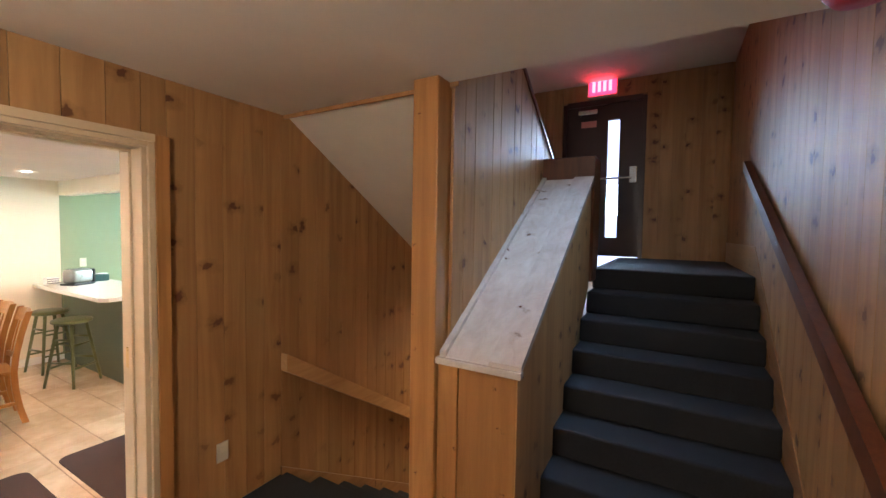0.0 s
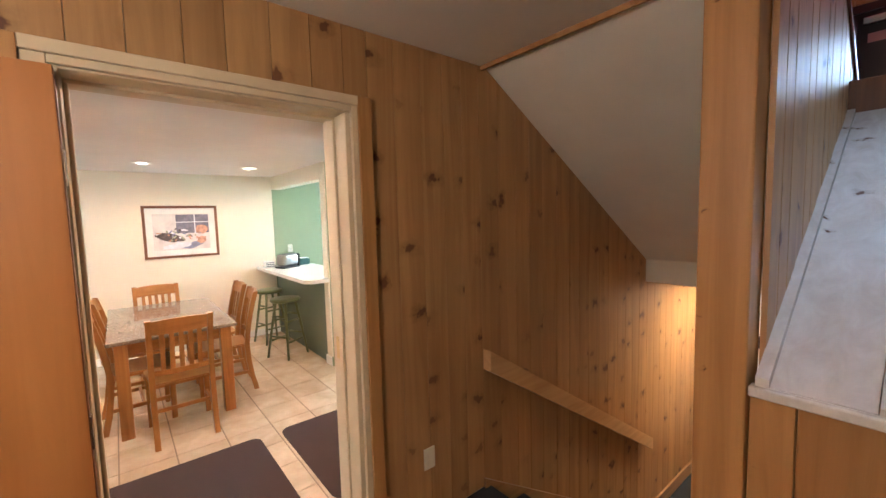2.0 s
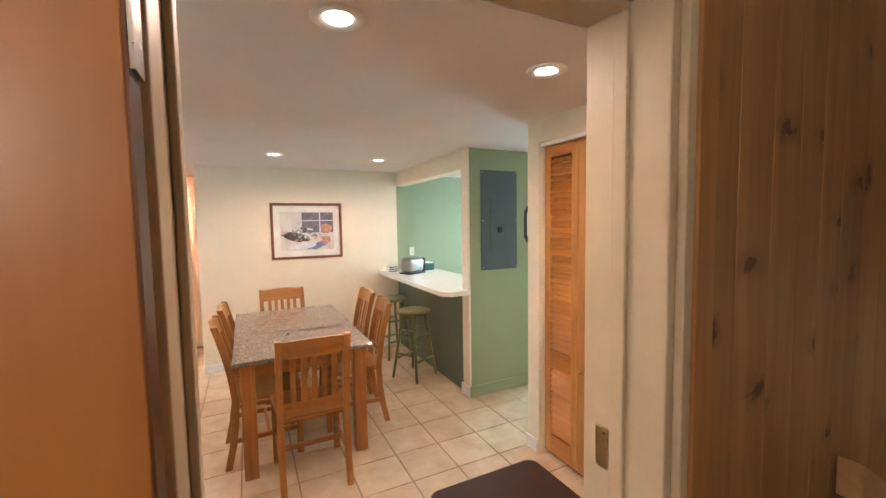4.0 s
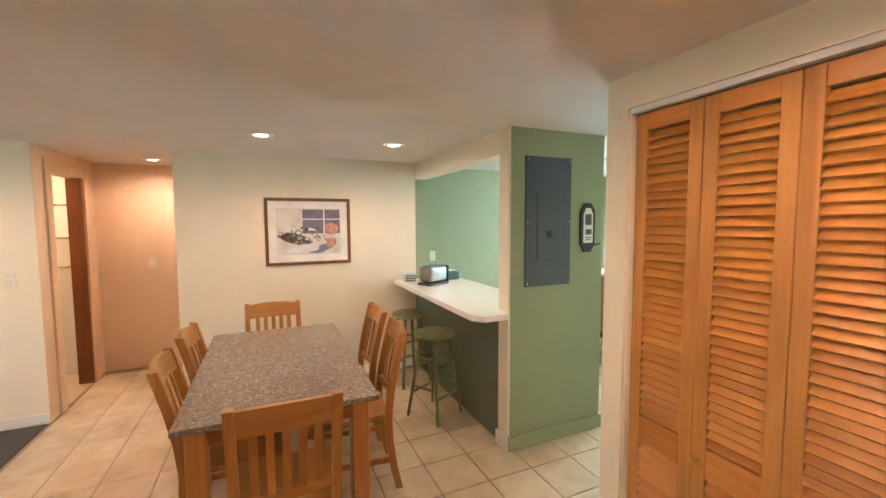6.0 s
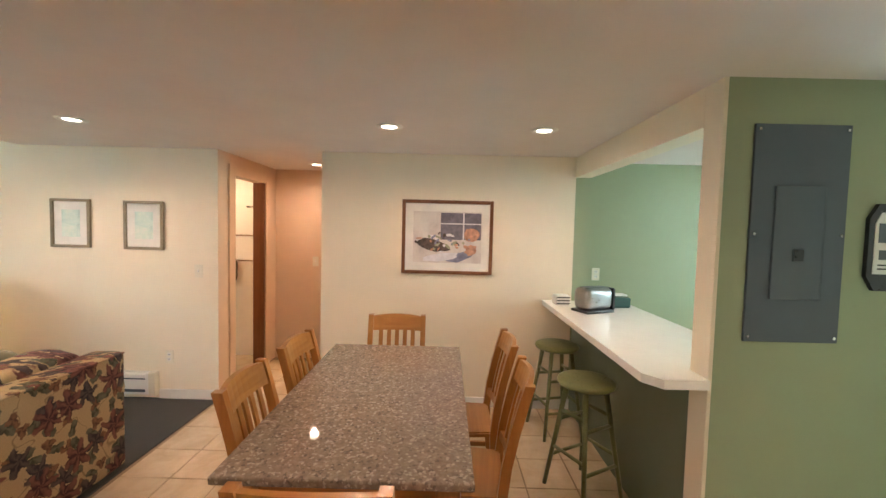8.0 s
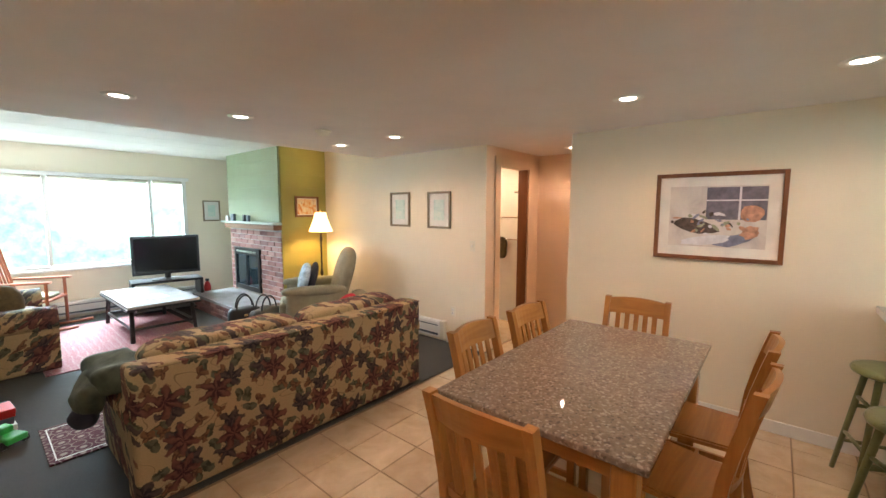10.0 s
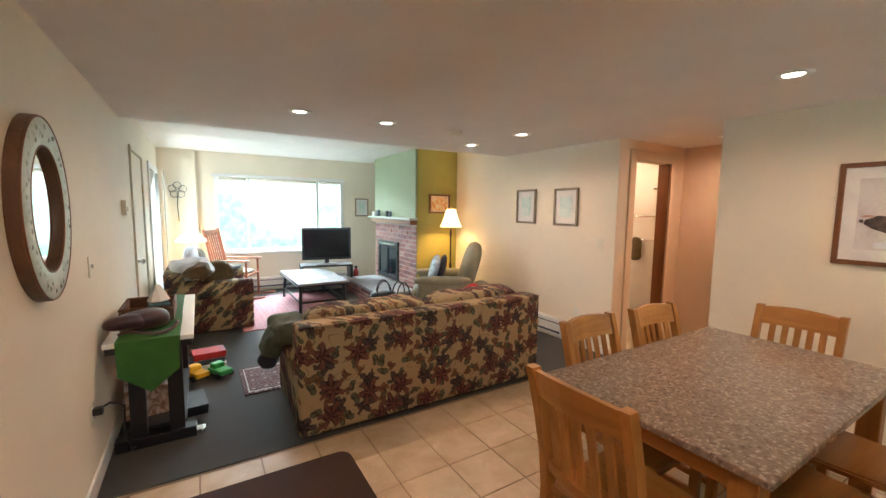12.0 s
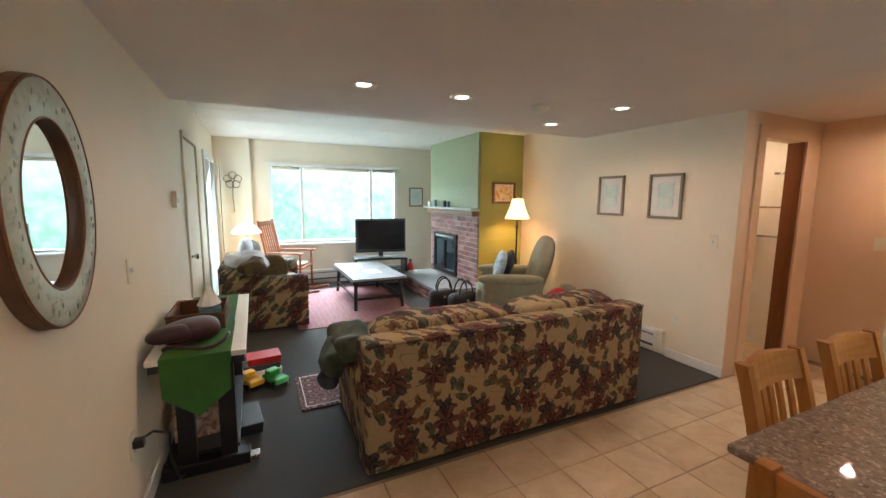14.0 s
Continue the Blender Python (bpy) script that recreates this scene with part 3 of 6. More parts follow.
wall("wall_closet", [(-3.98, -3.865, 2.29, 2.41, 0, ZC), (-3.865, -2.66, 2.29, 2.41, 2.1, ZC), (-2.66, EX, 2.29, 2.41, 0, ZC)], WALL_CREAM, "cream painted wall around the louvered closet")
wall("wall_pillar", [(-4.97, -4.85, 2.335, 3.16, 0, ZC)], WALL_GREEN, "sage green end wall with the electrical panel")
struct("pillar_side", block(-4.972, -4.848, 2.318, 2.336, 0.0, ZC, 0.003), WALL_CREAM, "cream edge of the green end wall", "wall")
struct("passthrough_header", block(WX, -4.972, 2.318, 2.45, 2.07, ZC), WALL_CREAM, "cream header above the breakfast bar", "wall")
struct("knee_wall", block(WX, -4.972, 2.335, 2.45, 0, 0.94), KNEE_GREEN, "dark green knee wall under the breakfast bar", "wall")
# baseboards
for i, b in enumerate([(-4.847, -4.832, 2.31, 3.175, 0, 0.1), (-4.985, -4.834, 2.303, 2.317, 0, 0.1), (WX, WX + 0.014, 0.09, 2.33, 0, 0.09), (WX, WX + 0.014, -1.36, -0.83, 0, 0.09),
                       (EX - 0.014, EX, -2.95, 0.36, 0, 0.1), (EX - 0.014, EX, 1.455, 2.29, 0, 0.1), (-3.995, -3.87, 2.276, 2.289, 0, 0.09), (WX, WX + 0.014, -3.77, -2.7, 0, 0.09)]):
    struct("baseboard", block(*b, 0.004), WALL_GREEN if i == 0 else WHITE, "sage painted baseboard" if i == 0 else "white painted wooden baseboard", "baseboard")

# ---- stair hall ----
wall("wall_hall_east", [(0.52, 0.65, -1.75, 6.1, -0.1, ZU)], PINE, "knotty pine wall beside the upper stairs")
wall("wall_hall_south", [(-2.45, 0.65, -1.9, -1.75, -0.1, ZH)], PINE, "knotty pine wall closing the hall")
wall("wall_landing", [(-0.36, 0.52, 5.9, 6.05, 1.3, ZU), (-2.4, -1.36, 5.9, 6.05, 1.3, ZU), (-1.36, -0.36, 5.9, 6.05, 3.42, ZU)], PINE, "knotty pine wall around the exit door")
stairs = thing("stairs_up", pose(0, 0, 0), "dark carpeted flight of stairs rising to the exit door", "stairs")
for k in range(8):
    y0, z1 = 2.29 + 0.25 * k - 0.02, 0.175 * (k + 1)
    part("step", block(-0.628, 0.5, y0, 4.32 if k < 7 else 5.9, z1 - 0.175 if k else 0, z1, 0.014, 2), STAIR_CARPET, stairs)
part("skirt", prism(bmesh.new(), [(2.05, 0.0), (2.25, 0.3), (4.1, 1.62), (5.9, 1.62), (5.9, 1.4), (4.0, 1.4), (2.3, 0.0)], "x", 0.495, 0.519), PINE_RAIL, stairs, "pine skirting board")
down = thing("stairs_down", pose(0, 0, 0), "dark carpeted flight of stairs going down", "stairs")
for k in range(8):
    y0, z1 = 2.2 + 0.26 * k, -0.175 * (k + 1)
    part("step", block(-2.30, -1.1, y0, y0 + 0.29, z1 - 0.3, z1, 0.014, 2), STAIR_CARPET, down)
part("landing", block(-2.34, -0.6, 4.25, 6.5, -1.6, -1.4), STAIR_CARPET, down)
part("skirt", prism(prism(bmesh.new(), [(2.16, 0.06), (4.25, -1.27), (4.25, -1.45), (2.16, -0.08)], "x", HX, HX + 0.02), [(4.25, -1.27), (6.4, -1.27), (6.4, -1.42), (4.25, -1.42)], "x", HX, HX + 0.02), PINE_RAIL, down, "pine skirting board")
wall("wall_stairs_low", [(-2.4, -0.6, 6.45, 6.6, -1.6, 1.1)], STAIR_WHITE, "pale wall at the foot of the stairs")
# sloping underside above the down flight
struct("stair_soffit", prism(bmesh.new(), [(2.2, ZH + 0.01), (4.28, 1.19), (4.28, 0.985), (6.5, 0.985), (6.5, 1.3), (4.5, 1.45), (2.5, ZH + 0.25), (2.2, ZH + 0.25)], "x", HX + 0.002, -1.045), STAIR_WHITE, "cream plastered sloping underside of the stairs", "soffit")
struct("soffit_trim", block(HX, -1.0, 2.188, 2.204, ZH - 0.028, ZH - 0.002, 0.003), PINE_RAIL, "thin dark wood strip at the ceiling edge", "trim")
# balustrade wall between the flights with a broad sloping cap
bal = thing("stair_half_wall", pose(0, 0, 0), "pine clad half wall with broad sloping cap", "half wall")
SL = 1.05 / 1.69
part("core", prism(bmesh.new(), [(2.12, 0.0), (2.12, 1.03), (3.82, 2.08), (3.82, 1.2), (2.3, 0.0)], "x", -1.0, -0.64), PINE, bal)
part("core_lower", block(-1.09, -0.66, 2.3, 6.4, -1.6, 1.0), PINE, bal)
for x0, x1, dz in ((-1.03, -0.995, 0.022), (-0.993, -0.765, 0.0), (-0.762, -0.605, 0.016)):
    part("cap_board", prism(bmesh.new(), [(2.09, 1.05), (3.83, 1.05 + SL * 1.74), (3.83, 1.075 + dz + SL * 1.74), (2.09, 1.075 + dz)], "x", x0, x1),
         CAP_WOOD, bal)
part("cap_end", block(-1.045, -0.6, 2.07, 2.115, 1.035, 1.07, 0.006), CAP_WOOD, bal)
part("end_panel", block(-1.045, -0.93, 2.098, 2.118, 0, 1.035, 0.004), PINE_POST, bal)
part("end_panel", block(-0.926, -0.63, 2.098, 2.118, 0, 1.035, 0.004), PINE_POST, bal)
part("side_panel", prism(bmesh.new(), [(2.1, 0.0), (2.1, 1.03), (3.82, 2.08), (3.82, 1.25), (2.35, 0.0)], "x", -0.64, -0.624), PINE, bal)
part("upper_box", block(-1.03, -0.6, 3.82, 4.1, 1.3, 2.33, 0.006), DOOR_EDGE, bal, "dark stained box end of the half wall")
struct("newel_post", block(-1.2, -1.05, 2.075, 2.215, 0, ZH, 0.008), PINE_POST, "square orange pine post from floor to ceiling", "post")
for k in range(15):
    y0 = 2.2 + 0.128 * k
    top = min(ZU, 2.80 - 0.6 * (y0 - 3.37))
    part("pine_board", prism(bmesh.new(), [(y0, 1.06 + SL * (y0 - 2.09) - 0.03), (y0 + 0.125, 1.06 + SL * (y0 - 1.965) - 0.03), (y0 + 0.125, top - 0.075), (y0, top)], "x", -1.045, -1.028 + 0.001 * (k % 3)), PINE, bal)
part("board_trim", prism(bmesh.new(), [(2.2, 3.51), (4.14, 2.345), (4.14, 2.385), (2.2, 3.55)], "x", -1.05, -1.015), DOOR_EDGE, bal)
# handrails
hr = thing("handrail_lower", pose(0, 0, 0), "flat pine handrail board sloping down the wall", "handrail")
part("rail", prism(bmesh.new(), [(2.15, 0.86), (2.15, 0.74), (4.3, -0.60), (4.3, -0.49)], "x", HX + 0.025, HX + 0.085), RAIL_PALE, hr)
for y, z in ((2.5, 0.6), (3.5, -0.04)):
    part("bracket", block(HX, HX + 0.03, y, y + 0.05, z - 0.03, z + 0.03), PINE_RAIL, hr)
hr = thing("handrail_upper", pose(0, 0, 0), "dark wooden handrail along the pine wall", "handrail")
part("rail", prism(bmesh.new(), [(1.2, 0.72), (1.2, 0.81), (4.4, 2.30), (4.4, 2.21)], "x", 0.44, 0.485), DOOR_EDGE, hr)
for y, z in ((1.9, 1.06), (3.0, 1.57), (4.0, 2.04)):
    part("bracket", block(0.48, 0.52, y, y + 0.03, z - 0.05, z + 0.03), IRON, hr)

# exit door on the landing
xd = thing("exit_door", pose(-0.86, 5.9, 1.4), "dark brown metal exit door with narrow glass light", "door")
for nm, b in (("frame", (-0.5, -0.45, -0.03, 0.1, 0, 2.0)), ("frame", (0.45, 0.5, -0.03, 0.1, 0, 2.0)), ("frame", (-0.45, 0.45, -0.03, 0.1, 1.95, 2.02))):
    part(nm, block(*b, 0.004), DOOR_BROWN, xd)
bm = bmesh.new()
for b in ((-0.45, 0.06, 0.0, 0.05, 0.01, 1.95), (0.2, 0.45, 0.0, 0.05, 0.01, 1.95), (0.06, 0.2, 0.0, 0.05, 0.01, 0.25), (0.06, 0.2, 0.0, 0.05, 1.75, 1.95)):
    bx(bm, *b)
part("leaf", bm, DOOR_BROWN, xd)
g = part("glass", block(0.06, 0.2, 0.02, 0.03, 0.25, 1.75), GLASS, xd)
g.visible_shadow = False
part("closer", block(-0.3, -0.06, -0.07, 0.0, 1.83, 1.89, 0.01), STEEL, xd)
tube(bm := bmesh.new(), [(-0.1, -0.05, 1.9), (0.12, -0.09, 1.93), (0.3, -0.03, 1.95)], 0.009)
part("closer_arm", bm, IRON, xd)
part("notice", block(-0.27, -0.08, -0.004, 0.0, 1.68, 1.76), plain("notice_red_white", (0.6, 0.25, 0.22), 0.6), xd)
part("push_bar", cyl(bmesh.new(), (-0.38, -0.06, 1.0), (0.36, -0.06, 1.0), 0.014), STEEL, xd, "steel panic bar")
part("latch_box", block(0.33, 0.42, -0.05, 0.0, 0.93, 1.14, 0.01), STEEL, xd)
struct("landing_backdrop", block(-1.8, 0.6, 6.6, 6.62, 1.2, 3.7), glow("dusk_backdrop", (0.55, 0.6, 0.85), 1.0), "pale blue daylight beyond the exit door", "backdrop")

es = thing("exit_sign", pose(-0.87, 5.85, 3.56), "glowing red exit sign above the door", "sign")
part("case", block(-0.18, 0.18, -0.03, 0.05, -0.12, 0.12, 0.008), IVORY, es)
part("face", block(-0.165, 0.165, -0.036, -0.028, -0.105, 0.105), EXIT_RED, es)
for i in range(4):
    part("letter_bar", block(-0.12 + 0.065 * i, -0.085 + 0.065 * i, -0.041, -0.034, -0.065, 0.065), glow("exit_letters", (1, 0.12, 0.16), 2.6), es)
fa = thing("fire_alarm", pose(0.42, 2.02, ZH), "red fire alarm sounder on the ceiling", "alarm")
part("body", lathe(bmesh.new(), [(0.0, -0.07), (0.07, -0.065), (0.095, -0.03), (0.1, 0.0)]), RED, fa, smooth=True)
sl = thing("stair_ceiling_light", pose(-1.7, 5.2, 0.985), "lit round ceiling light under the landing", "ceiling light")
part("base", lathe(bmesh.new(), [(0.0, 0.0), (0.17, 0.0), (0.17, -0.02), (0.15, -0.025)]), WHITE, sl)
part("diffuser", lathe(bmesh.new(), [(0.15, -0.02), (0.13, -0.045), (0.0, -0.05)]), SHADE_W, sl, smooth=True)
ld = thing("lower_door", pose(-1.75, 6.44, -1.4), "white painted door at the stair foot", "door")
part("leaf", block(-0.42, 0.42, -0.03, 0.0, 0, 2.02, 0.004), WHITE, ld)
part("sign_plate", block(-0.3, -0.05, -0.04, -0.03, 1.35, 1.5), PLASTIC, ld, "black plate")

# ---- entry door ----
dcase = thing("entry_door_frame", pose(HX, 0, 0), "cream painted door frame with pine casing in the hall", "door frame")
for nm, b, m_ in (("jamb", (-0.235, 0.0, 0.435, 0.462, 0, 2.09), TRIM_CREAM), ("jamb", (-0.235, 0.0, 1.358, 1.385, 0, 2.09), TRIM_CREAM), ("head", (-0.235, 0.0, 0.435, 1.385, 2.088, 2.112), TRIM_CREAM),
                  ("stop", (-0.14, -0.1, 0.462, 0.475, 0, 2.075), TRIM_CREAM), ("stop", (-0.14, -0.1, 1.345, 1.358, 0, 2.075), TRIM_CREAM), ("stop", (-0.14, -0.1, 0.462, 1.358, 2.075, 2.088), TRIM_CREAM),
                  ("casing", (0.0, 0.022, 1.38, 1.41, 0, 2.12), TRIM_CREAM), ("casing", (0.0, 0.03, 1.41, 1.475, 0, 2.16), PINE_POST), ("casing", (0.0, 0.022, 0.385, 0.44, 0, 2.12), TRIM_CREAM),
                  ("casing", (0.0, 0.03, 0.345, 0.385, 0, 2.16), PINE_POST), ("casing_board", (0.0, 0.02, 0.2, 0.34, 0, 2.4), PINE_POST), ("head_casing", (0.0, 0.022, 0.44, 1.38, 2.094, 2.12), TRIM_CREAM), ("head_casing", (0.0, 0.03, 0.385, 1.41, 2.12, 2.16), TRIM_CREAM),
                  ("strike_plate", (-0.19, -0.15, 1.352, 1.358, 0.95, 1.06), BRASS),
                  ("inner_casing", (-0.25, -0.236, 0.37, 0.44, 0, 2.15), WHITE), ("inner_casing", (-0.25, -0.236, 1.38, 1.45, 0, 2.15), WHITE), ("inner_casing", (-0.25, -0.236, 0.44, 1.38, 2.09, 2.15), WHITE)):
    part(nm, block(*b, 0.004), m_, dcase)
ed = thing("entry_door", pose(HX + 0.036, 0.455, 0.014, 0, 0, 270), "orange wood veneer door standing wide open against the pine wall", "door")
part("leaf", block(0.0, 0.89, 0.0, 0.044, 0, 2.06, 0.002), DOOR_WOOD, ed)
part("edge", block(-0.003, 0.0, 0.0, 0.044, 0, 2.03), DOOR_EDGE, ed, "dark stained door edge")
for z in (0.25, 1.0, 1.78):
    part("hinge", block(-0.008, 0.0, 0.004, 0.042, z - 0.05, z + 0.05), STEEL, ed)
kn = part("knob", lathe(bmesh.new(), [(0.032, 0), (0.034, 0.006), (0.014, 0.01), (0.012, 0.035), (0.026, 0.045), (0.03, 0.058), (0.022, 0.07), (0.0, 0.073)]), STEEL, ed, "brushed steel knob", smooth=True)
kn.matrix_basis = pose(0.83, 0.044, 0.99, -90, 0, 0)
part("key_tag", block(0.81, 0.845, 0.118, 0.123, 0.88, 0.975, 0.002), PLASTIC, ed, "dark key tag on the knob")
pl = part("number_plate", block(0.395, 0.515, 0.044, 0.05, 1.61, 1.72, 0.002), wood("plate_wood", (0.4, 0.17, 0.05), (0.52, 0.25, 0.09), 0.4, "z"), ed, "wooden plate with a letter")
fc = bpy.data.curves.new("letter", "FONT")
fc.body, fc.size, fc.extrude, fc.offset, fc.align_x, fc.align_y = "B", 0.085, 0.003, 0.0015, "CENTER", "CENTER"
fo = new("letter_curve", fc)
dg = bpy.context.evaluated_depsgraph_get()
lm = bpy.data.meshes.new_from_object(fo.evaluated_get(dg))
bpy.data.objects.remove(fo)
lm.materials.clear()
lm.materials.append(IVORY)
lo_ = new("letter", lm)
lo_.parent = pl
lo_.matrix_basis = pose(0.455, 0.053, 1.665, 90, 0, 180)
tagged(lo_, "white letter B")
for x in (0.405, 0.505):
    part("screw", cyl(bmesh.new(), (x, 0.049, 1.665), (x, 0.053, 1.665), 0.004), IRON, pl)
sw_ = thing("hall_outlet", pose(HX, 1.74, 0.37), "ivory wall outlet on pine boards", "outlet")
part("plate", block(0.02, 0.028, -0.035, 0.035, -0.057, 0.057, 0.003), IVORY, sw_)
for dz in (-0.02, 0.02):
    part("socket", block(0.027, 0.031, -0.016, 0.016, dz - 0.014, dz + 0.014, 0.002), IVORY, sw_)

# ---- closet with bifold louvered doors ----
def bifold(x0, x1, knob_x=None):
    d = thing("louvered_door", pose(0, 2.33, 0), "orange pine louvered bifold closet door", "closet door", "bifold closet doors")
    w = 0.055
    for nm, b in (("stile", (x0, x0 + w, 0, 0.03, 0.03, 2.07)), ("stile", (x1 - w, x1, 0, 0.03, 0.03, 2.07)), ("rail", (x0 + w, x1 - w, 0, 0.03, 0.03, 0.16)),
                  ("rail", (x0 + w, x1 - w, 0, 0.03, 0.62, 0.74)), ("rail", (x0 + w, x1 - w, 0, 0.03, 2.0, 2.07))):
        part(nm, block(*b, 0.003), LOUVER_V if nm == "stile" else LOUVER, d)
    for a, b in ((0.17, 0.61), (0.75, 1.99)):
        n = round((b - a) / 0.037)
        for k in range(n):
            z = a + (k + 0.5) * (b - a) / n
            part("slat", block(x0 + w, x1 - w, -0.004, 0.004, -0.021, 0.021, m=pose(0, 0.015, z, -38, 0, 0)), LOUVER, d)
    if knob_x:
        part("knob", lathe(bmesh.new(), [(0.008, 0), (0.008, 0.012), (0.016, 0.02), (0.012, 0.03), (0, 0.032)]), LOUVER_V, d).matrix_basis = pose(knob_x, 0, 0.68, 90, 0, 0)


for k in range(4):
    x1 = -3.855 + 0.298 * (k + 1)
    bifold(x1 - 0.296, x1, x1 - 0.27 if k == 1 else None)
struct("closet_trim", block(-3.862, -2.664, 2.3, 2.33, 2.075, 2.1, 0.003), WHITE, "white track trim above the closet doors", "trim")


# ---- dining set ----
table = thing("dining_table", pose(-5.18, 0.87, 0), "oak dining table with a speckled brown granite top", "table")
part("tabletop", block(-0.755, 0.755, -0.435, 0.435, 0.742, 0.772, 0.007, 3), GRANITE, table, "polished speckled granite top")
for sx in (-1, 1):
    part("apron", block(sx * 0.66 - 0.011, sx * 0.66 + 0.011, -0.34, 0.34, 0.64, 0.742, 0.003), OAK_X, table)
    for sy in (-1, 1):
        part("leg", block(sx * 0.67 - 0.042, sx * 0.67 + 0.042, sy * 0.35 - 0.042, sy * 0.35 + 0.042, 0, 0.742, 0.006), OAK, table)
for sy in (-1, 1):
    part("apron", block(-0.62, 0.62, sy * 0.35 - 0.011, sy * 0.35 + 0.011, 0.64, 0.742, 0.003), OAK_X, table)


def curved(bm, pts, w, d):
    """A square bar drawn along points, width w in y and depth d in x."""
    rings = [[bm.verts.new((p[0] + sx * d / 2, p[1] + sy * w / 2, p[2])) for sx, sy in ((-1, -1), (1, -1), (1, 1), (-1, 1))] for p in pts]
    for a, b in zip(rings, rings[1:]):
        for i in range(4):
            bm.faces.new((a[i], a[(i + 1) % 4], b[(i + 1) % 4], b[i]))
    bm.faces.new(rings[0]), bm.faces.new(rings[-1])
    return bm


def dining_chair():
    """Faces +x, the back at x = -0.21."""
    c = thing("dining_chair", pose(0, 0, 0), "honey oak dining chair with a slatted back", "chair", "chairs round the table")
    seat = bmesh.new()
    prism(seat, [(-0.2, -0.19), (0.23, -0.225), (0.235, 0.225), (-0.2, 0.19)], "z", 0.43, 0.46)
    bmesh.ops.bevel(seat, geom=seat.edges[:], offset=0.008, segments=2, affect="EDGES")
    part("seat", seat, OAK_X, c)

    def back_x(z):
        return -0.195 - 0.10 * max(0, (z - 0.45) / 0.5) ** 1.5 - 0.06 * max(0, (0.45 - z) / 0.45) ** 2
    for sy in (-1, 1):
        part("leg", block(0.175, 0.215, sy * 0.2 - 0.02, sy * 0.2 + 0.02, 0, 0.43, 0.004), OAK, c)
        zs = [0, 0.15, 0.3, 0.45, 0.6, 0.75, 0.88, 0.955]
        part("back_post", curved(bmesh.new(), [(back_x(z), sy * 0.19, z) for z in zs], 0.036, 0.042), OAK, c)
        part("stretcher", block(-0.2, 0.19, sy * 0.195 - 0.01, sy * 0.195 + 0.01, 0.17, 0.2, 0.003), OAK_X, c)
    part("stretcher", block(-0.01, 0.01, -0.19, 0.19, 0.17, 0.2, 0.003), OAK_X, c)
    for z0, z1, nm in ((0.845, 0.945, "top_rail"), (0.53, 0.57, "lower_rail")):
        bm = bmesh.new()
        rows = []
        for k in range(9):
            y = -0.175 + 0.35 * k / 8
            dx = -0.028 * (1 - (y / 0.175) ** 2)
            up = 0.012 * (1 - (y / 0.175) ** 2) if nm == "top_rail" else 0
            rows.append([bm.verts.new((back_x(z) + dx + o, y, z + (up if z == z1 else 0))) for z, o in ((z0, -0.011), (z0, 0.011), (z1, 0.011), (z1, -0.011))])
        for a, b in zip(rows, rows[1:]):
            for i in range(4):
                bm.faces.new((a[i], a[(i + 1) % 4], b[(i + 1) % 4], b[i]))
        bm.faces.new(rows[0]), bm.faces.new(rows[-1])
        part(nm, bm, OAK_X, c)
    for k in range(5):
        y = -0.116 + 0.058 * k
        dx = -0.028 * (1 - (y / 0.175) ** 2)
        part("slat", curved(bmesh.new(), [(back_x(z) + dx, y, z) for z in (0.565, 0.66, 0.76, 0.85)], 0.03, 0.012), OAK, c)
    return c


chair0 = dining_chair()
SPOTS = [(-4.41, 0.87, 180), (-5.79, 0.86, 2), (-4.86, 0.63, 92), (-5.40, 0.65, 88), (-5.02, 1.28, -96), (-5.55, 1.29, -90)]
for k, (cx, cy, a) in enumerate(SPOTS):
    if k:
        copy_thing(chair0, pose(cx, cy, 0, 0, 0, a))
chair0.matrix_basis = pose(SPOTS[0][0], SPOTS[0][1], 0, 0, 0, SPOTS[0][2])


def bar_stool():
    s = thing("bar_stool", pose(0, 0, 0), "round wooden bar stool painted glossy olive green", "stool", "stools at the breakfast bar")
    part("seat", lathe(bmesh.new(), [(0, 0.655), (0.14, 0.66), (0.166, 0.67), (0.173, 0.685), (0.166, 0.7), (0.145, 0.706), (0, 0.7)], 32), STOOL, s, smooth=True)
    L = [((math.cos(a) * 0.105, math.sin(a) * 0.115, 0.66), (math.cos(a) * 0.225, math.sin(a) * 0.225, 0.0)) for a in [math.pi * (0.25 + 0.5 * k) for k in range(4)]]
    for t_, b_ in L:
        part("leg", cyl(bmesh.new(), b_, t_, 0.013, 0.016), STOOL, s, smooth=True)
    for k in range(4):
        (t0, b0), (t1, b1) = L[k], L[(k + 1) % 4]
        for h in ((0.2, 0.44) if k % 2 else (0.26, 0.5)):
            f = h / 0.668
            part("rung", cyl(bmesh.new(), Vector(b0).lerp(Vector(t0), f), Vector(b1).lerp(Vector(t1), f), 0.0105), STOOL, s, smooth=True)
    return s


st0 = bar_stool()
copy_thing(st0, pose(-6.32, 2.10, 0, 0, 0, 12))
st0.matrix_basis = pose(-5.57, 2.07, 0, 0, 0, 28)

# ---- breakfast bar ----
struct("bar_counter", prism(bmesh.new(), [(-6.695, 2.06), (-4.9, 2.06), (-4.82, 2.12), (-4.82, 2.31), (-4.975, 2.31), (-4.975, 2.78), (-6.695, 2.78)], "z", 0.945, 0.985), COUNTER, "white laminate breakfast bar top", "counter")
to = thing("toaster", pose(-6.24, 2.34, 0.985, 0, 0, 205), "brushed steel two-slot toaster on the bar", "toaster")
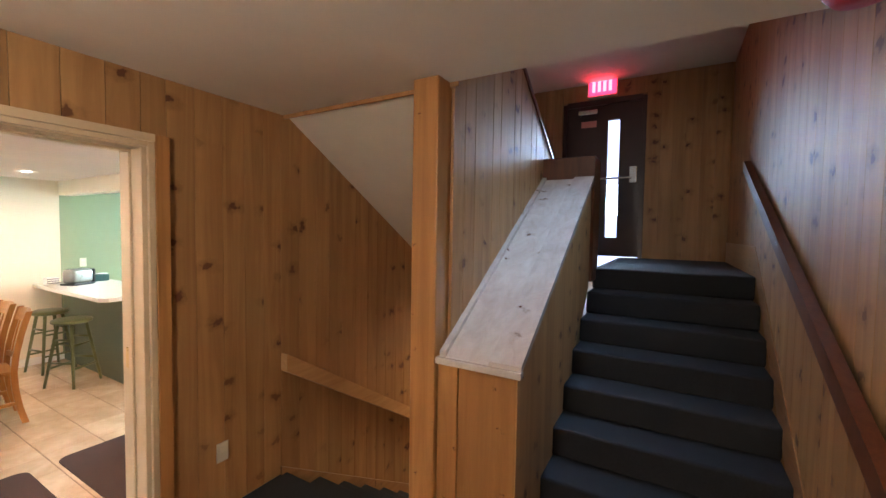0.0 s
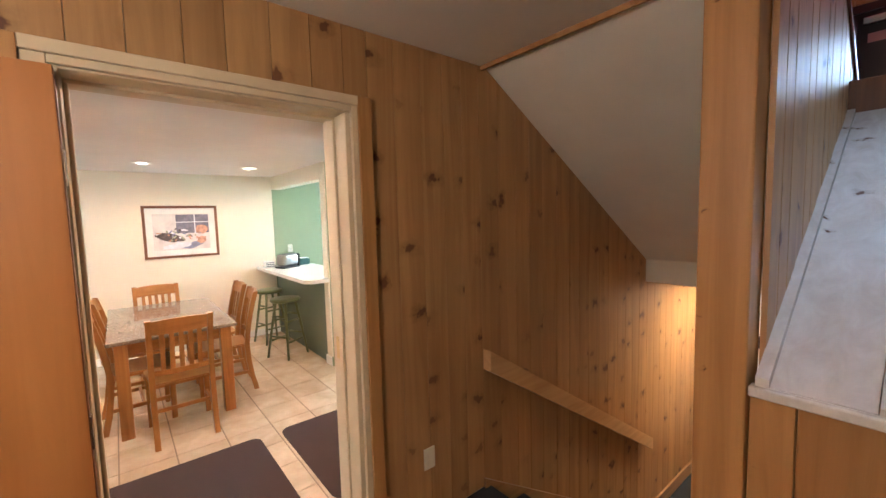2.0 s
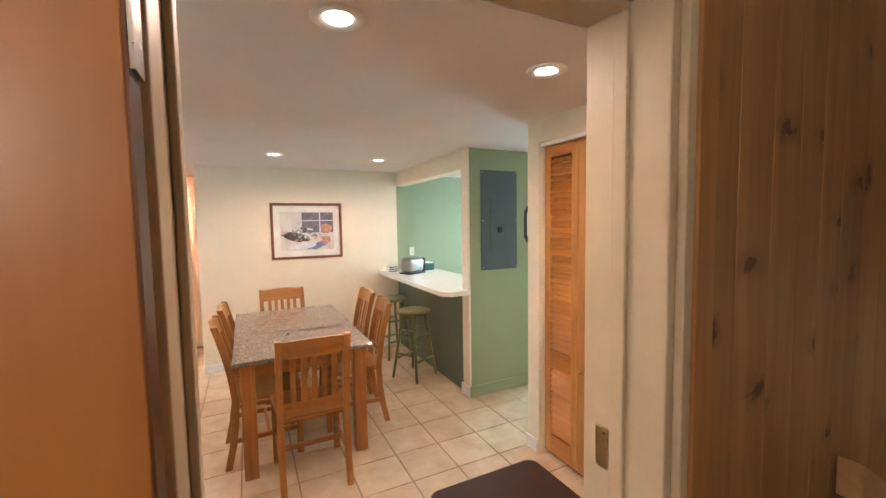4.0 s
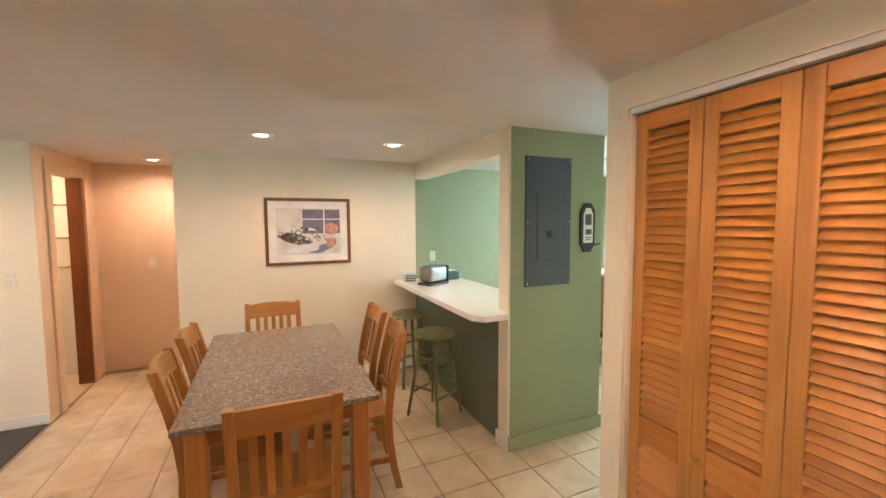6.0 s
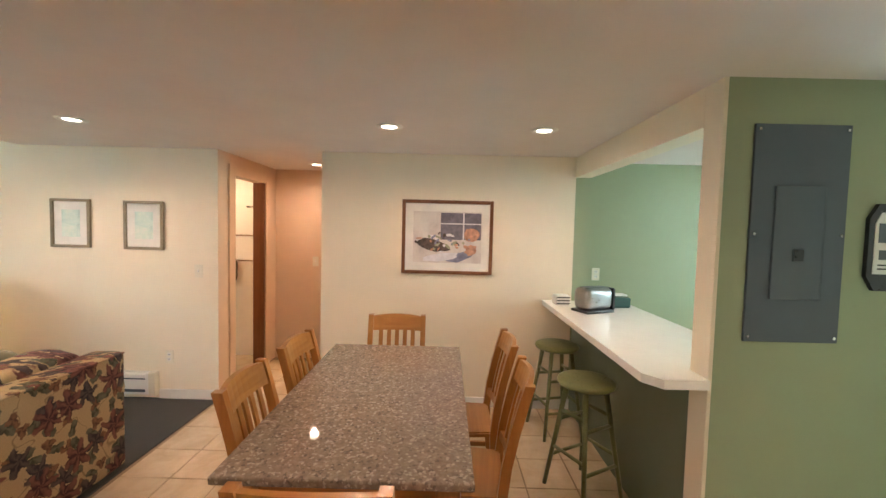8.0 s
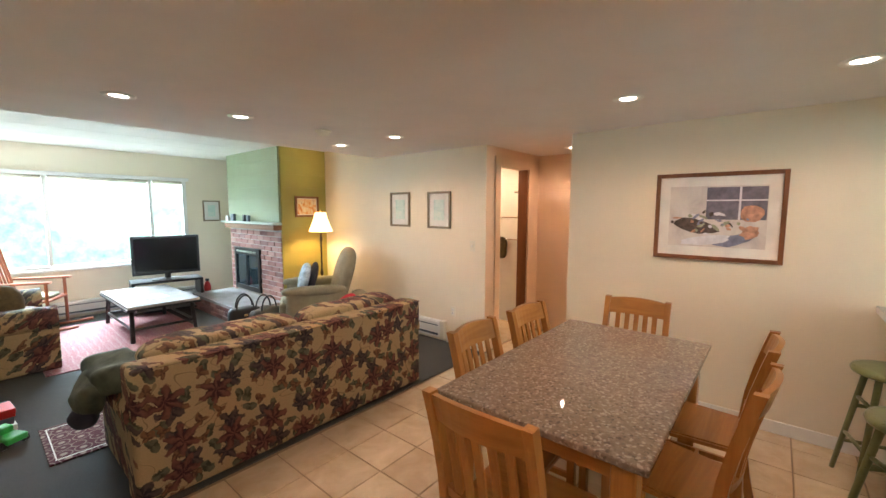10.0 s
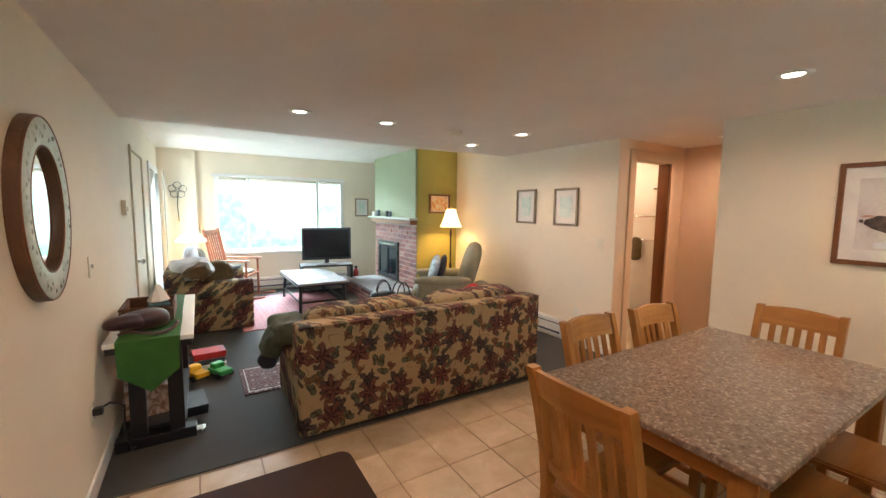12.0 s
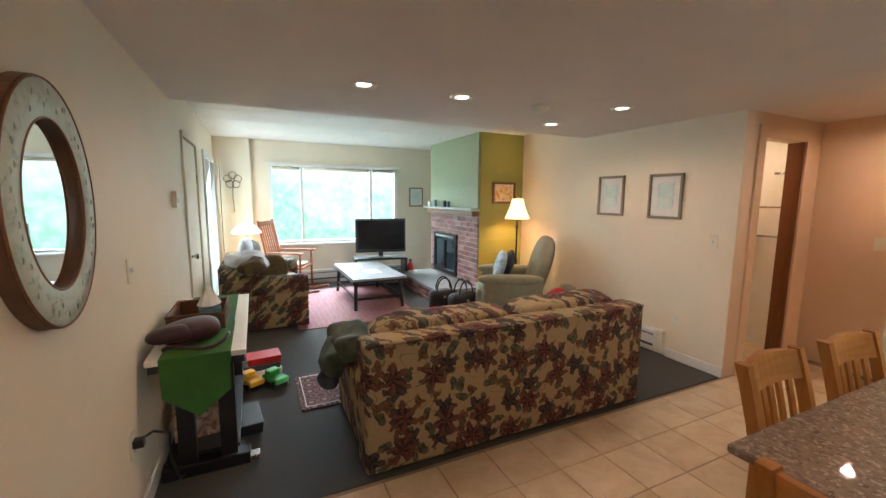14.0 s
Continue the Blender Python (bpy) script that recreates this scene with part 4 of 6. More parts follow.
part("body", block(-0.085, 0.085, -0.13, 0.13, 0.02, 0.19, 0.045, 5), plain("toaster_steel", (0.36, 0.355, 0.34), 0.3, 1.0, bumps=0.03), to, smooth=True)
part("base", block(-0.09, 0.09, -0.135, 0.135, 0.0, 0.022, 0.006), PLASTIC, to)
part("end_cap", block(-0.08, 0.08, -0.15, -0.125, 0.015, 0.185, 0.02, 3), PLASTIC, to)
for x in (-0.03, 0.03):
    part("slot", block(x - 0.012, x + 0.012, -0.1, 0.1, 0.186, 0.192), PLASTIC, to)
part("lever", block(-0.02, 0.02, -0.17, -0.15, 0.11, 0.125, 0.004), PLASTIC, to)
for cx, cy, nm, m_ in ((-6.5, 2.17, "small_tile_caddy", PAPER), (-6.45, 2.62, "butter_dish", plain("teal_glaze", (0.06, 0.13, 0.12), 0.25)), (-6.62, 2.7, "napkin_holder", PAPER)):
    o = thing(nm, pose(cx, cy, 0.985, 0, 0, 5), "small countertop dish in muted green" if nm == "butter_dish" else "small white patterned holder on the bar", "kitchenware")
    part("body", block(-0.05, 0.05, -0.09 if nm == "butter_dish" else -0.06, 0.09 if nm == "butter_dish" else 0.06, 0, 0.085, 0.012, 3), m_, o)
    for k in range(3):
        part("band", block(0.049, 0.053, -0.055, 0.055, 0.012 + 0.025 * k, 0.02 + 0.025 * k), IRON if nm != "butter_dish" else m_, o)


def wall_plate(name, m, label, sockets):
    o = thing(name, m, label, "outlet" if sockets else "switch")
    part("plate", block(0, 0.007, -0.036, 0.036, -0.058, 0.058, 0.003), IVORY, o)
    if sockets:
        for dz in (-0.022, 0.022):
            part("socket", block(0.006, 0.010, -0.016, 0.016, dz - 0.014, dz + 0.014, 0.002), WHITE, o)
            for dy in (-0.006, 0.006):
                part("slot", block(0.0095, 0.011, dy - 0.0015, dy + 0.0015, dz - 0.006, dz + 0.006), PLASTIC, o)
    else:
        part("toggle", block(0.006, 0.02, -0.005, 0.005, -0.008, 0.012, 0.002), WHITE, o)
    return o


wall_plate("wall_switch", pose(WX, -1.0, 1.165), "ivory light switch on cream wall", False)
wall_plate("wall_outlet", pose(WX, -1.27, 0.385), "ivory outlet low on cream wall", True)
wall_plate("kitchen_outlet", pose(-6.95, 2.62, 1.2), "ivory outlet on sage kitchen wall", True)
wall_plate("wall_switch", pose(-7.9, -0.35, 1.17), "cream light switch in the passage", False)
wall_plate("wall_switch", pose(EX, -1.17, 1.18, 0, 0, 180), "ivory light switch beside the mirror", False)
th = thing("thermostat", pose(EX, -2.42, 1.5, 0, 0, 180), "small ivory thermostat on the wall", "thermostat")
part("case", block(0, 0.035, -0.045, 0.045, -0.06, 0.06, 0.006), IVORY, th)
part("dial", block(0.034, 0.038, -0.02, 0.02, -0.03, 0.01), STEEL, th)

# electrical panel and wall clock on the green end wall
ep = thing("electrical_panel", pose(-4.85, 2.645, 1.605), "flat grey metal electrical panel cover", "electrical panel")
part("cover", block(0, 0.012, -0.197, 0.197, -0.452, 0.452, 0.003), PANEL_GREY, ep)
epd = part("door", block(0.012, 0.019, -0.105, 0.105, -0.27, 0.2, 0.004), PANEL_GREY, ep)
part("latch", block(0.018, 0.026, -0.022, 0.022, -0.11, -0.06, 0.003), PLASTIC, epd)
for y in (-0.18, 0.18):
    for z in (-0.43, 0.0, 0.43):
        part("screw", cyl(bmesh.new(), (0.011, y, z), (0.016, y, z), 0.006), STEEL, ep)
ck = thing("wall_thermometer", pose(-4.85, 3.0, 1.56), "black octagonal wall thermometer with paper face", "thermometer")
part("board", prism(bmesh.new(), [(-0.066, -0.12), (-0.03, -0.18), (0.03, -0.18), (0.066, -0.12), (0.066, 0.12), (0.03, 0.18), (-0.03, 0.18), (-0.066, 0.12)], "x", 0, 0.018), PLASTIC, ck)
part("face", prism(bmesh.new(), [(-0.044, -0.11), (0.044, -0.11), (0.044, 0.1), (0.02, 0.145), (-0.02, 0.145), (-0.044, 0.1)], "x", 0.016, 0.021), PAPER, ck)
for a in ((-0.03, 0.03, 0.02, 0.1), (-0.024, 0.03, -0.05, -0.01)):
    part("print", block(0.02, 0.0225, *a, 0.001), PANEL_GREY, ck)
for z in (-0.072, -0.088):
    part("caption_bar", block(0.02, 0.022, -0.026, 0.026, z - 0.003, z + 0.003), IRON, ck)
part("hook", cyl(bmesh.new(), (0.01, 0.06, -0.13), (0.04, 0.095, -0.12), 0.005), IRON, ck)

# kitchen beyond
for k in range(4):
    x0 = -6.9 + 0.62 * k
    cb = thing("base_cabinet", pose(x0, 4.95, 0), "brown oak kitchen base cabinet", "cabinet", "kitchen base cabinets")
    part("body", block(0.0, 0.618, 0.0, 0.59, 0.09, 0.87), CAB_WOOD, cb)
    part("plinth", block(0.0, 0.618, 0.05, 0.58, 0, 0.09), BLACK_WOOD, cb)
    part("drawer", block(0.02, 0.598, -0.02, 0.0, 0.7, 0.84, 0.004), CAB_WOOD, cb)
    for a, b in ((0.02, 0.305), (0.315, 0.598)):
        dr = part("door", block(a, b, -0.02, 0.0, 0.12, 0.68, 0.004), CAB_WOOD, cb)
        part("door_panel", block(a + 0.055, b - 0.055, -0.027, -0.019, 0.18, 0.62, 0.006), CAB_WOOD, dr)
struct("kitchen_worktop", block(-6.945, -4.4, 4.91, 5.545, 0.872, 0.91, 0.006), COUNTER, "white laminate kitchen worktop", "counter")
kw = thing("kitchen_window", pose(-5.75, 5.55, 1.46), "white framed kitchen window with patterned valance", "window")
for b in ((-0.45, -0.4, 0, 0.1, -0.4, 0.4), (0.4, 0.45, 0, 0.1, -0.4, 0.4), (-0.4, 0.4, 0, 0.1, -0.4, -0.35), (-0.4, 0.4, 0, 0.1, 0.35, 0.4), (-0.02, 0.02, 0.02, 0.08, -0.35, 0.35)):
    part("frame", block(*b, 0.003), WHITE, kw)
for a, b in ((-0.4, -0.02), (0.02, 0.4)):
    part("pane", block(a, b, 0.05, 0.055, -0.35, 0.35), GLASS, kw).visible_shadow = False
va = bmesh.new()
for k in range(40):
    x = -0.52 + 1.04 * k / 40
    bx(va, x, x + 0.026, -0.05 - 0.012 * math.sin(k * 1.3), -0.045 - 0.012 * math.sin(k * 1.3), 0.24, 0.44)
part("valance", va, picture_mat("valance_print", [(0.25, 0.1, 0.08), (0.65, 0.62, 0.55), (0.7, 0.68, 0.6), (0.2, 0.22, 0.12)], 14), kw)
kl = thing("kitchen_ceiling_light", pose(-5.34, 4.13, ZC), "flat white ceiling light fixture", "ceiling light")
part("frame", block(-0.3, 0.3, -0.16, 0.16, -0.02, 0.0, 0.004), WHITE, kl)
part("diffuser", block(-0.28, 0.28, -0.14, 0.14, -0.03, -0.019, 0.005), TUBE, kl)
km_ = thing("kitchen_rug", pose(-5.7, 4.45, 0.004, 0, 0, 3), "patterned kitchen rug in front of the cabinets", "rug")
part("weave", block(-0.5, 0.5, -0.28, 0.28, 0, 0.008, 0.003), rug_mat("kitchen_rug_weave", (0.30, 0.27, 0.22), (0.04, 0.03, 0.03), 7), km_)

# ---- pictures ----
def picture(m, w, h, frame_mat, art, label, border=0.03, mat_w=0.07):
    p = thing("framed_picture", m, label, "picture")
    for a in ((-w / 2, -w / 2 + border, -h / 2, h / 2), (w / 2 - border, w / 2, -h / 2, h / 2), (-w / 2 + border, w / 2 - border, -h / 2, -h / 2 + border), (-w / 2 + border, w / 2 - border, h / 2 - border, h / 2)):
        part("frame", block(0.0, 0.025, *a, 0.004), frame_mat, p)
    mt = part("mount", block(0.004, 0.009, -w / 2 + border, w / 2 - border, -h / 2 + border, h / 2 - border), PAPER, p)
    part("print", block(0.008, 0.012, -w / 2 + border + mat_w, w / 2 - border - mat_w, -h / 2 + border + mat_w, h / 2 - border - mat_w), art, mt)
    return p


still = picture(pose(WX, 1.205, 1.52), 0.80, 0.65, FRAME_WOOD, STILL_LIFE, "large framed still life print with white mount")
P_SLATE, P_DARK = plain("print_slate", (0.15, 0.14, 0.18), 0.4, vary=0.35, scale=18), plain("print_umber", (0.09, 0.065, 0.055), 0.4, vary=0.6, scale=30)
P_COPPER, P_PALE = plain("print_copper", (0.5, 0.26, 0.17), 0.4, vary=0.4, scale=25), plain("print_pale", (0.68, 0.68, 0.72), 0.4, vary=0.12, scale=20)
P_SAGE, P_BLUE = plain("print_sage", (0.3, 0.32, 0.22), 0.4, vary=0.4, scale=30), plain("print_shadow_blue", (0.22, 0.23, 0.33), 0.4, vary=0.3, scale=20)


def daub(name, y, z, w, h, turn, mat, lift):
    """A flat brush mark with a ragged outline on the print."""
    bm = bmesh.new()
    pts = [(w / 2 * math.cos(a) * random.uniform(0.75, 1.1), h / 2 * math.sin(a) * random.uniform(0.75, 1.1)) for a in [2 * math.pi * k / 14 for k in range(14)]]
    prism(bm, pts, "x", 0.0, 0.0006)
    part(name, bm, mat, still).matrix_basis = pose(0.012 + lift, y, z, turn, 0, 0)


part("printed_window", block(0.0115, 0.0128, -0.06, 0.295, -0.02, 0.215), P_SLATE, still)
for a in ((0.135, 0.148, -0.02, 0.215), (-0.06, 0.295, 0.115, 0.125)):
    part("printed_bar", block(0.0125, 0.0134, *a), P_PALE, still)
daub("printed_basket", -0.12, -0.07, 0.3, 0.11, -14, P_DARK, 0.0016)
daub("printed_shadow", 0.1, -0.17, 0.26, 0.09, 12, P_BLUE, 0.0016)
daub("printed_cloth", -0.06, -0.175, 0.36, 0.07, 8, P_PALE, 0.0022)
daub("printed_fruit", 0.215, 0.02, 0.14, 0.13, 0, P_COPPER, 0.0024)
daub("printed_jug", 0.21, -0.11, 0.12, 0.1, 20, P_COPPER, 0.0026)
for k in range(34):
    daub("printed_leaf", random.gauss(-0.06, 0.11), random.gauss(-0.035, 0.045), random.uniform(0.02, 0.07), random.uniform(0.012, 0.03), random.uniform(-60, 60),
         (P_DARK, P_SAGE, P_PALE, P_COPPER, P_BLUE)[k % 5], 0.003 + 0.0003 * (k % 7))
SILVER_FRAME = plain("dull_gold_frame", (0.23, 0.17, 0.1), 0.4, 0.3)
picture(pose(WX, -2.13, 1.565), 0.35, 0.43, SILVER_FRAME, SKETCH, "small framed botanical sketch under glass", 0.025, 0.07)
picture(pose(WX, -1.48, 1.56), 0.35, 0.43, SILVER_FRAME, SKETCH, "small framed pale watercolor under glass", 0.025, 0.07)
picture(pose(-6.37, -3.77, 1.6, 0, 0, 90), 0.38, 0.30, FRAME_WOOD, BRIGHT_ART, "small bright orange painting above the lamp", 0.03, 0.01)
picture(pose(-5.93, FY, 1.53, 0, 0, 90), 0.28, 0.36, SILVER_FRAME, SKETCH, "small framed print beside the window", 0.022, 0.06)

# ---- oval mirror ----
mi = thing("oval_mirror", pose(EX, -0.385, 1.5, 0, 0, 180), "oval wall mirror with broad pale green painted frame", "mirror")
MA, MB, GA, GB, MD = 0.288, 0.35, 0.188, 0.236, 0.042


def oval_band(rings, n=72):
    bm = bmesh.new()
    rows = [[bm.verts.new((x, a * math.cos(2 * math.pi * k / n), b * math.sin(2 * math.pi * k / n))) for k in range(n)] for x, a, b in rings]
    for p, q in zip(rows, rows[1:]):
        for i in range(n):
            bm.faces.new((p[i], p[(i + 1) % n], q[(i + 1) % n], q[i]))
    return bm


mfr = part("frame", oval_band([(MD - 0.004, MA - 0.004, MB - 0.004), (MD, MA - 0.01, MB - 0.01), (MD + 0.003, (MA + GA) / 2, (MB + GB) / 2), (MD, GA + 0.008, GB + 0.008), (MD - 0.003, GA + 0.003, GB + 0.003)]), MIRROR_FRAME, mi, "pale green face with painted vines", smooth=True)
part("outer_edge", oval_band([(0.0, MA, MB), (MD - 0.006, MA, MB), (MD - 0.002, MA - 0.006, MB - 0.006)]), MIRROR_EDGE, mi, "brown wooden edge")
part("inner_edge", oval_band([(MD - 0.002, GA + 0.006, GB + 0.006), (MD - 0.006, GA, GB), (0.018, GA, GB)]), MIRROR_EDGE, mi, "brown wooden inner edge")
for a_, b_ in ((MA - 0.005, MB - 0.005), (GA + 0.004, GB + 0.004)):
    part("rim", tube(bmesh.new(), [(MD - 0.001, a_ * math.cos(2 * math.pi * k / 60), b_ * math.sin(2 * math.pi * k / 60)) for k in range(61)], 0.0035, 6), FRAME_WOOD, mfr, "thin dark rim")
for k in range(46):
    a0 = 2 * math.pi * (k + random.uniform(-0.3, 0.3)) / 46
    f = random.uniform(0.32, 0.68)
    ca, cb = GA + (MA - GA) * f, GB + (MB - GB) * f
    leaf = lathe(bmesh.new(), [(0.0, 0.0016), (0.009, 0.0016), (0.0095, 0.0)], 8)
    bmesh.ops.transform(leaf, matrix=pose(MD + 0.002, ca * math.cos(a0), cb * math.sin(a0), random.uniform(0, 180), 90, 0) @ Matrix.Diagonal((1.0, 0.45, 1.0, 1.0)), verts=leaf.verts)
    part("painted_leaf", leaf, VINE, mfr)
bm = bmesh.new()
bm.faces.new([bm.verts.new((0.02, GA * math.cos(2 * math.pi * k / 64), GB * math.sin(2 * math.pi * k / 64))) for k in range(64)])
part("glass", bm, MIRROR, mi)

# ---- recessed lights ----
for dx, dy in DOWN:
    d = thing("recessed_light", pose(dx, dy, ZC), "lit recessed ceiling light with white trim", "ceiling light", "recessed lights")
    part("trim", lathe(bmesh.new(), [(0.044, -0.001), (0.05, -0.004), (0.064, -0.01), (0.084, -0.006), (0.088, 0.0)]), WHITE, d, smooth=True)
    part("bulb", lathe(bmesh.new(), [(0.046, -0.003), (0.025, -0.007), (0.0, -0.008)]), BULB, d)
sm = thing("smoke_detector", pose(-5.18, -1.51, ZC), "round white smoke detector on the ceiling", "smoke detector")
part("base", lathe(bmesh.new(), [(0.0, 0), (0.068, 0), (0.07, -0.012), (0.06, -0.02)]), IVORY, sm)
part("cover", lathe(bmesh.new(), [(0.058, -0.018), (0.05, -0.038), (0.0, -0.042)]), IVORY, sm, smooth=True)

# ---- door mats ----
for y0, y1 in ((-0.62, 1.28), (1.43, 2.2)):
    dm = thing("door_mat", pose(0, 0, 0.003), "dark brown ribbed mat with rounded corners on tile", "mat", "entry mats")
    bm = bmesh.new()
    x0, x1, r = -3.83, -2.8, 0.07
    pts = []
    for cx, cy, a0 in ((x1 - r, y1 - r, 0), (x0 + r, y1 - r, 90), (x0 + r, y0 + r, 180), (x1 - r, y0 + r, 270)):
        pts += [(cx + r * math.cos(radians(a0 + 18 * k)), cy + r * math.sin(radians(a0 + 18 * k))) for k in range(6)]
    part("pad", prism(bm, pts, "z", 0, 0.008), MAT_BROWN, dm)

# ---- bathroom door and towel ----
bf = thing("bath_door_frame", pose(0, -0.83, 0), "cream casing around the bathroom door", "door frame")
for b in ((-6.965, -6.865, 0, 0.02, 0, 2.15), (-7.715, -7.615, 0, 0.02, 0, 2.15), (-7.615, -6.965, 0, 0.02, 2.05, 2.15)):
    part("casing", block(*b, 0.004), WALL_WARM_LIT, bf)
for b in ((-6.985, -6.96, -0.12, 0.0, 0, 2.05), (-7.62, -7.595, -0.12, 0.0, 0, 2.05)):
    part("jamb", block(*b), FRAME_WOOD, bf)
bd = thing("bath_door", pose(-6.985, -0.985, 0.01, 0, 0, 264), "light wood bathroom door standing open", "door")
part("leaf", block(0, 0.62, -0.02, 0.02, 0, 2.03, 0.003), wood("pale_door", (0.5, 0.22, 0.07), (0.64, 0.32, 0.11), 0.35, "z", 0, 0.4), bd)
kk = part("knob", lathe(bmesh.new(), [(0.03, 0), (0.012, 0.01), (0.012, 0.03), (0.028, 0.045), (0.02, 0.065), (0, 0.068)]), STEEL, bd, smooth=True)
kk.matrix_basis = pose(0.56, -0.02, 0.98, 90, 0, 0)
for z, y0, y1 in ((1.8, -1.16, -1.02), (1.46, -1.75, -1.06), (1.16, -1.5, -1.08)):
    tr = thing("towel_rail", pose(-7.95, 0, z), "chrome towel rail on the bathroom wall", "towel rail", "bathroom rails")
    part("bar", cyl(bmesh.new(), (0.055, y0, 0), (0.055, y1, 0), 0.009), STEEL, tr, smooth=True)
    for y in (y0, y1):
        part("post", cyl(bmesh.new(), (0.0, y, 0), (0.06, y, 0), 0.013), STEEL, tr, smooth=True)
tw = thing("towel", pose(-7.9, -1.36, 0), "small dark towel over the lowest rail", "towel")
part("cloth", pillow(bmesh.new(), (0.06, 0.14, 0.3), pose(0, 0, 1.04), 4, 6, 0.015), BROWN_CLOTH, tw)

# ---- living room: sofas ----
def sofa(m, w, label, seats, depth=0.92, back_h=0.76, arm_h=0.62):
    """Faces -y, the back along y = 0."""
    s = thing("sofa" if w > 1.8 else "loveseat", m, label, "sofa")
    part("base", block(-w / 2 + 0.06, w / 2 - 0.06, -depth + 0.06, -0.03, 0.02, 0.3, 0.02, 3), FLORAL, s)
    part("back", block(-w / 2 - 0.005, w / 2 + 0.005, -0.2, 0.0, 0.01, back_h, 0.03, 4), FLORAL, s, smooth=True)
    part("piping", tube(bmesh.new(), [(-w / 2 + 0.01, -0.004, back_h - 0.012), (w / 2 - 0.01, -0.004, back_h - 0.012)], 0.008), FLORAL, s)
    for sx in (-1, 1):
        bm = bmesh.new()
        bx(bm, sx * w / 2 - sx * 0.02 - 0.09, sx * w / 2 - sx * 0.02 + 0.09, -depth, -0.02, 0.015, arm_h - 0.1, 0.02, 3, pose(-sx * 0.09, 0, 0))
        part("arm", bm, FLORAL, s, smooth=True)
        bm = bmesh.new()
        cyl(bm, (sx * (w / 2 - 0.09), -depth, arm_h - 0.11), (sx * (w / 2 - 0.09), -0.03, arm_h - 0.11), 0.12, 0.12, 24)
        part("arm_roll", bm, FLORAL, s, smooth=True)
    inner = w - 0.42
    for k in range(seats):
        cx = -inner / 2 + inner * (k + 0.5) / seats
        part("seat_cushion", pillow(bmesh.new(), (inner / seats, 0.66, 0.18), pose(cx, -0.55, 0.38), 5), FLORAL, s)
        part("back_cushion", pillow(bmesh.new(), ((w - 0.16) / seats, 0.24, 0.46), pose((w - 0.16) * ((k + 0.5) / seats - 0.5), -0.29, 0.592, -8, 0, 0), 5.5, 10, 0.014), FLORAL, s)
    for sx in (-1, 1):
        part("foot", block(sx * (w / 2 - 0.12) - 0.03, sx * (w / 2 - 0.12) + 0.03, -0.1, -0.04, 0.0, 0.03), BLACK_WOOD, s)
    return s


sofa(pose(-4.65, -0.86, 0.0), 2.1, "floral upholstered sofa with its back to the tile floor", 2)
sofa(pose(-2.72, -4.45, 0.0, 0, 0, -90), 1.5, "matching floral loveseat by the entry side wall", 2, 0.92, 0.74)


def cushion(m, size, mat, label, lumps=0.0):
    c = thing("throw_pillow", m, label, "pillow")
    part("cover", pillow(bmesh.new(), size, None, 2.4, 8, lumps), mat, c)
    part("seam", tube(bmesh.new(), [(size[0] * 0.47, 0, -size[2] * 0.4), (size[0] * 0.49, 0, 0), (size[0] * 0.47, 0, size[2] * 0.4)], 0.004), mat, c)
    return c


cushion(pose(-3.98, -1.38, 0.64, -28, 4, 5), (0.52, 0.15, 0.32), BROWN_CLOTH, "brown patterned pillow on the sofa")
cushion(pose(-4.34, -1.45, 0.62, -35, -4, -8), (0.6, 0.13, 0.32), RED_CLOTH, "dark red pillow on the sofa")
cushion(pose(-5.27, -1.36, 0.70, -10, 24, 4), (0.28, 0.11, 0.2), RED_CLOTH, "red pillow in the sofa corner")
cushion(pose(-5.42, -1.38, 0.72, -8, -18, 10), (0.24, 0.1, 0.22), CHAIR_CLOTH, "small tan pillow in the sofa corner")
cushion(pose(-3.25, -4.0, 0.66, 10, 12, 25), (0.42, 0.16, 0.36), BROWN_CLOTH, "dark brown pillow on the loveseat")
cushion(pose(-2.98, -4.7, 0.78, 0, 10, 80), (0.45, 0.16, 0.40), WHITE_CLOTH, "grey white pillow on the loveseat")
cushion(pose(-3.05, -5.0, 0.74, 0, -10, 70), (0.42, 0.16, 0.36), BROWN_CLOTH, "brown pillow at the loveseat end")
bl = thing("folded_blanket", pose(-3.0, -3.95, 0.76, 0, 0, 20), "rumpled white and brown blanket on the loveseat", "blanket")
part("cloth", pillow(bmesh.new(), (0.42, 0.5, 0.26), None, 2.4, 12, 0.05), WHITE_CLOTH, bl)
part("fold", pillow(bmesh.new(), (0.3, 0.3, 0.2), pose(0.02, 0.22, 0.0), 2.4, 10, 0.05), BROWN_CLOTH, bl)
thr = thing("throw_blanket", pose(-3.66, -1.22, 0.62, 0, 0, 0), "grey green jacket draped over the sofa arm", "blanket")
part("cloth", pillow(bmesh.new(), (0.34, 0.46, 0.17), pose(0.02, -0.05, 0.03), 2.5, 12, 0.045), THROW, thr)
part("fold", pillow(bmesh.new(), (0.12, 0.36, 0.22), pose(0.17, -0.05, -0.06), 2.6, 10, 0.04), THROW, thr)
part("lining", pillow(bmesh.new(), (0.1, 0.22, 0.14), pose(0.2, 0.0, -0.15), 2.6, 9, 0.035), NAVY, thr)

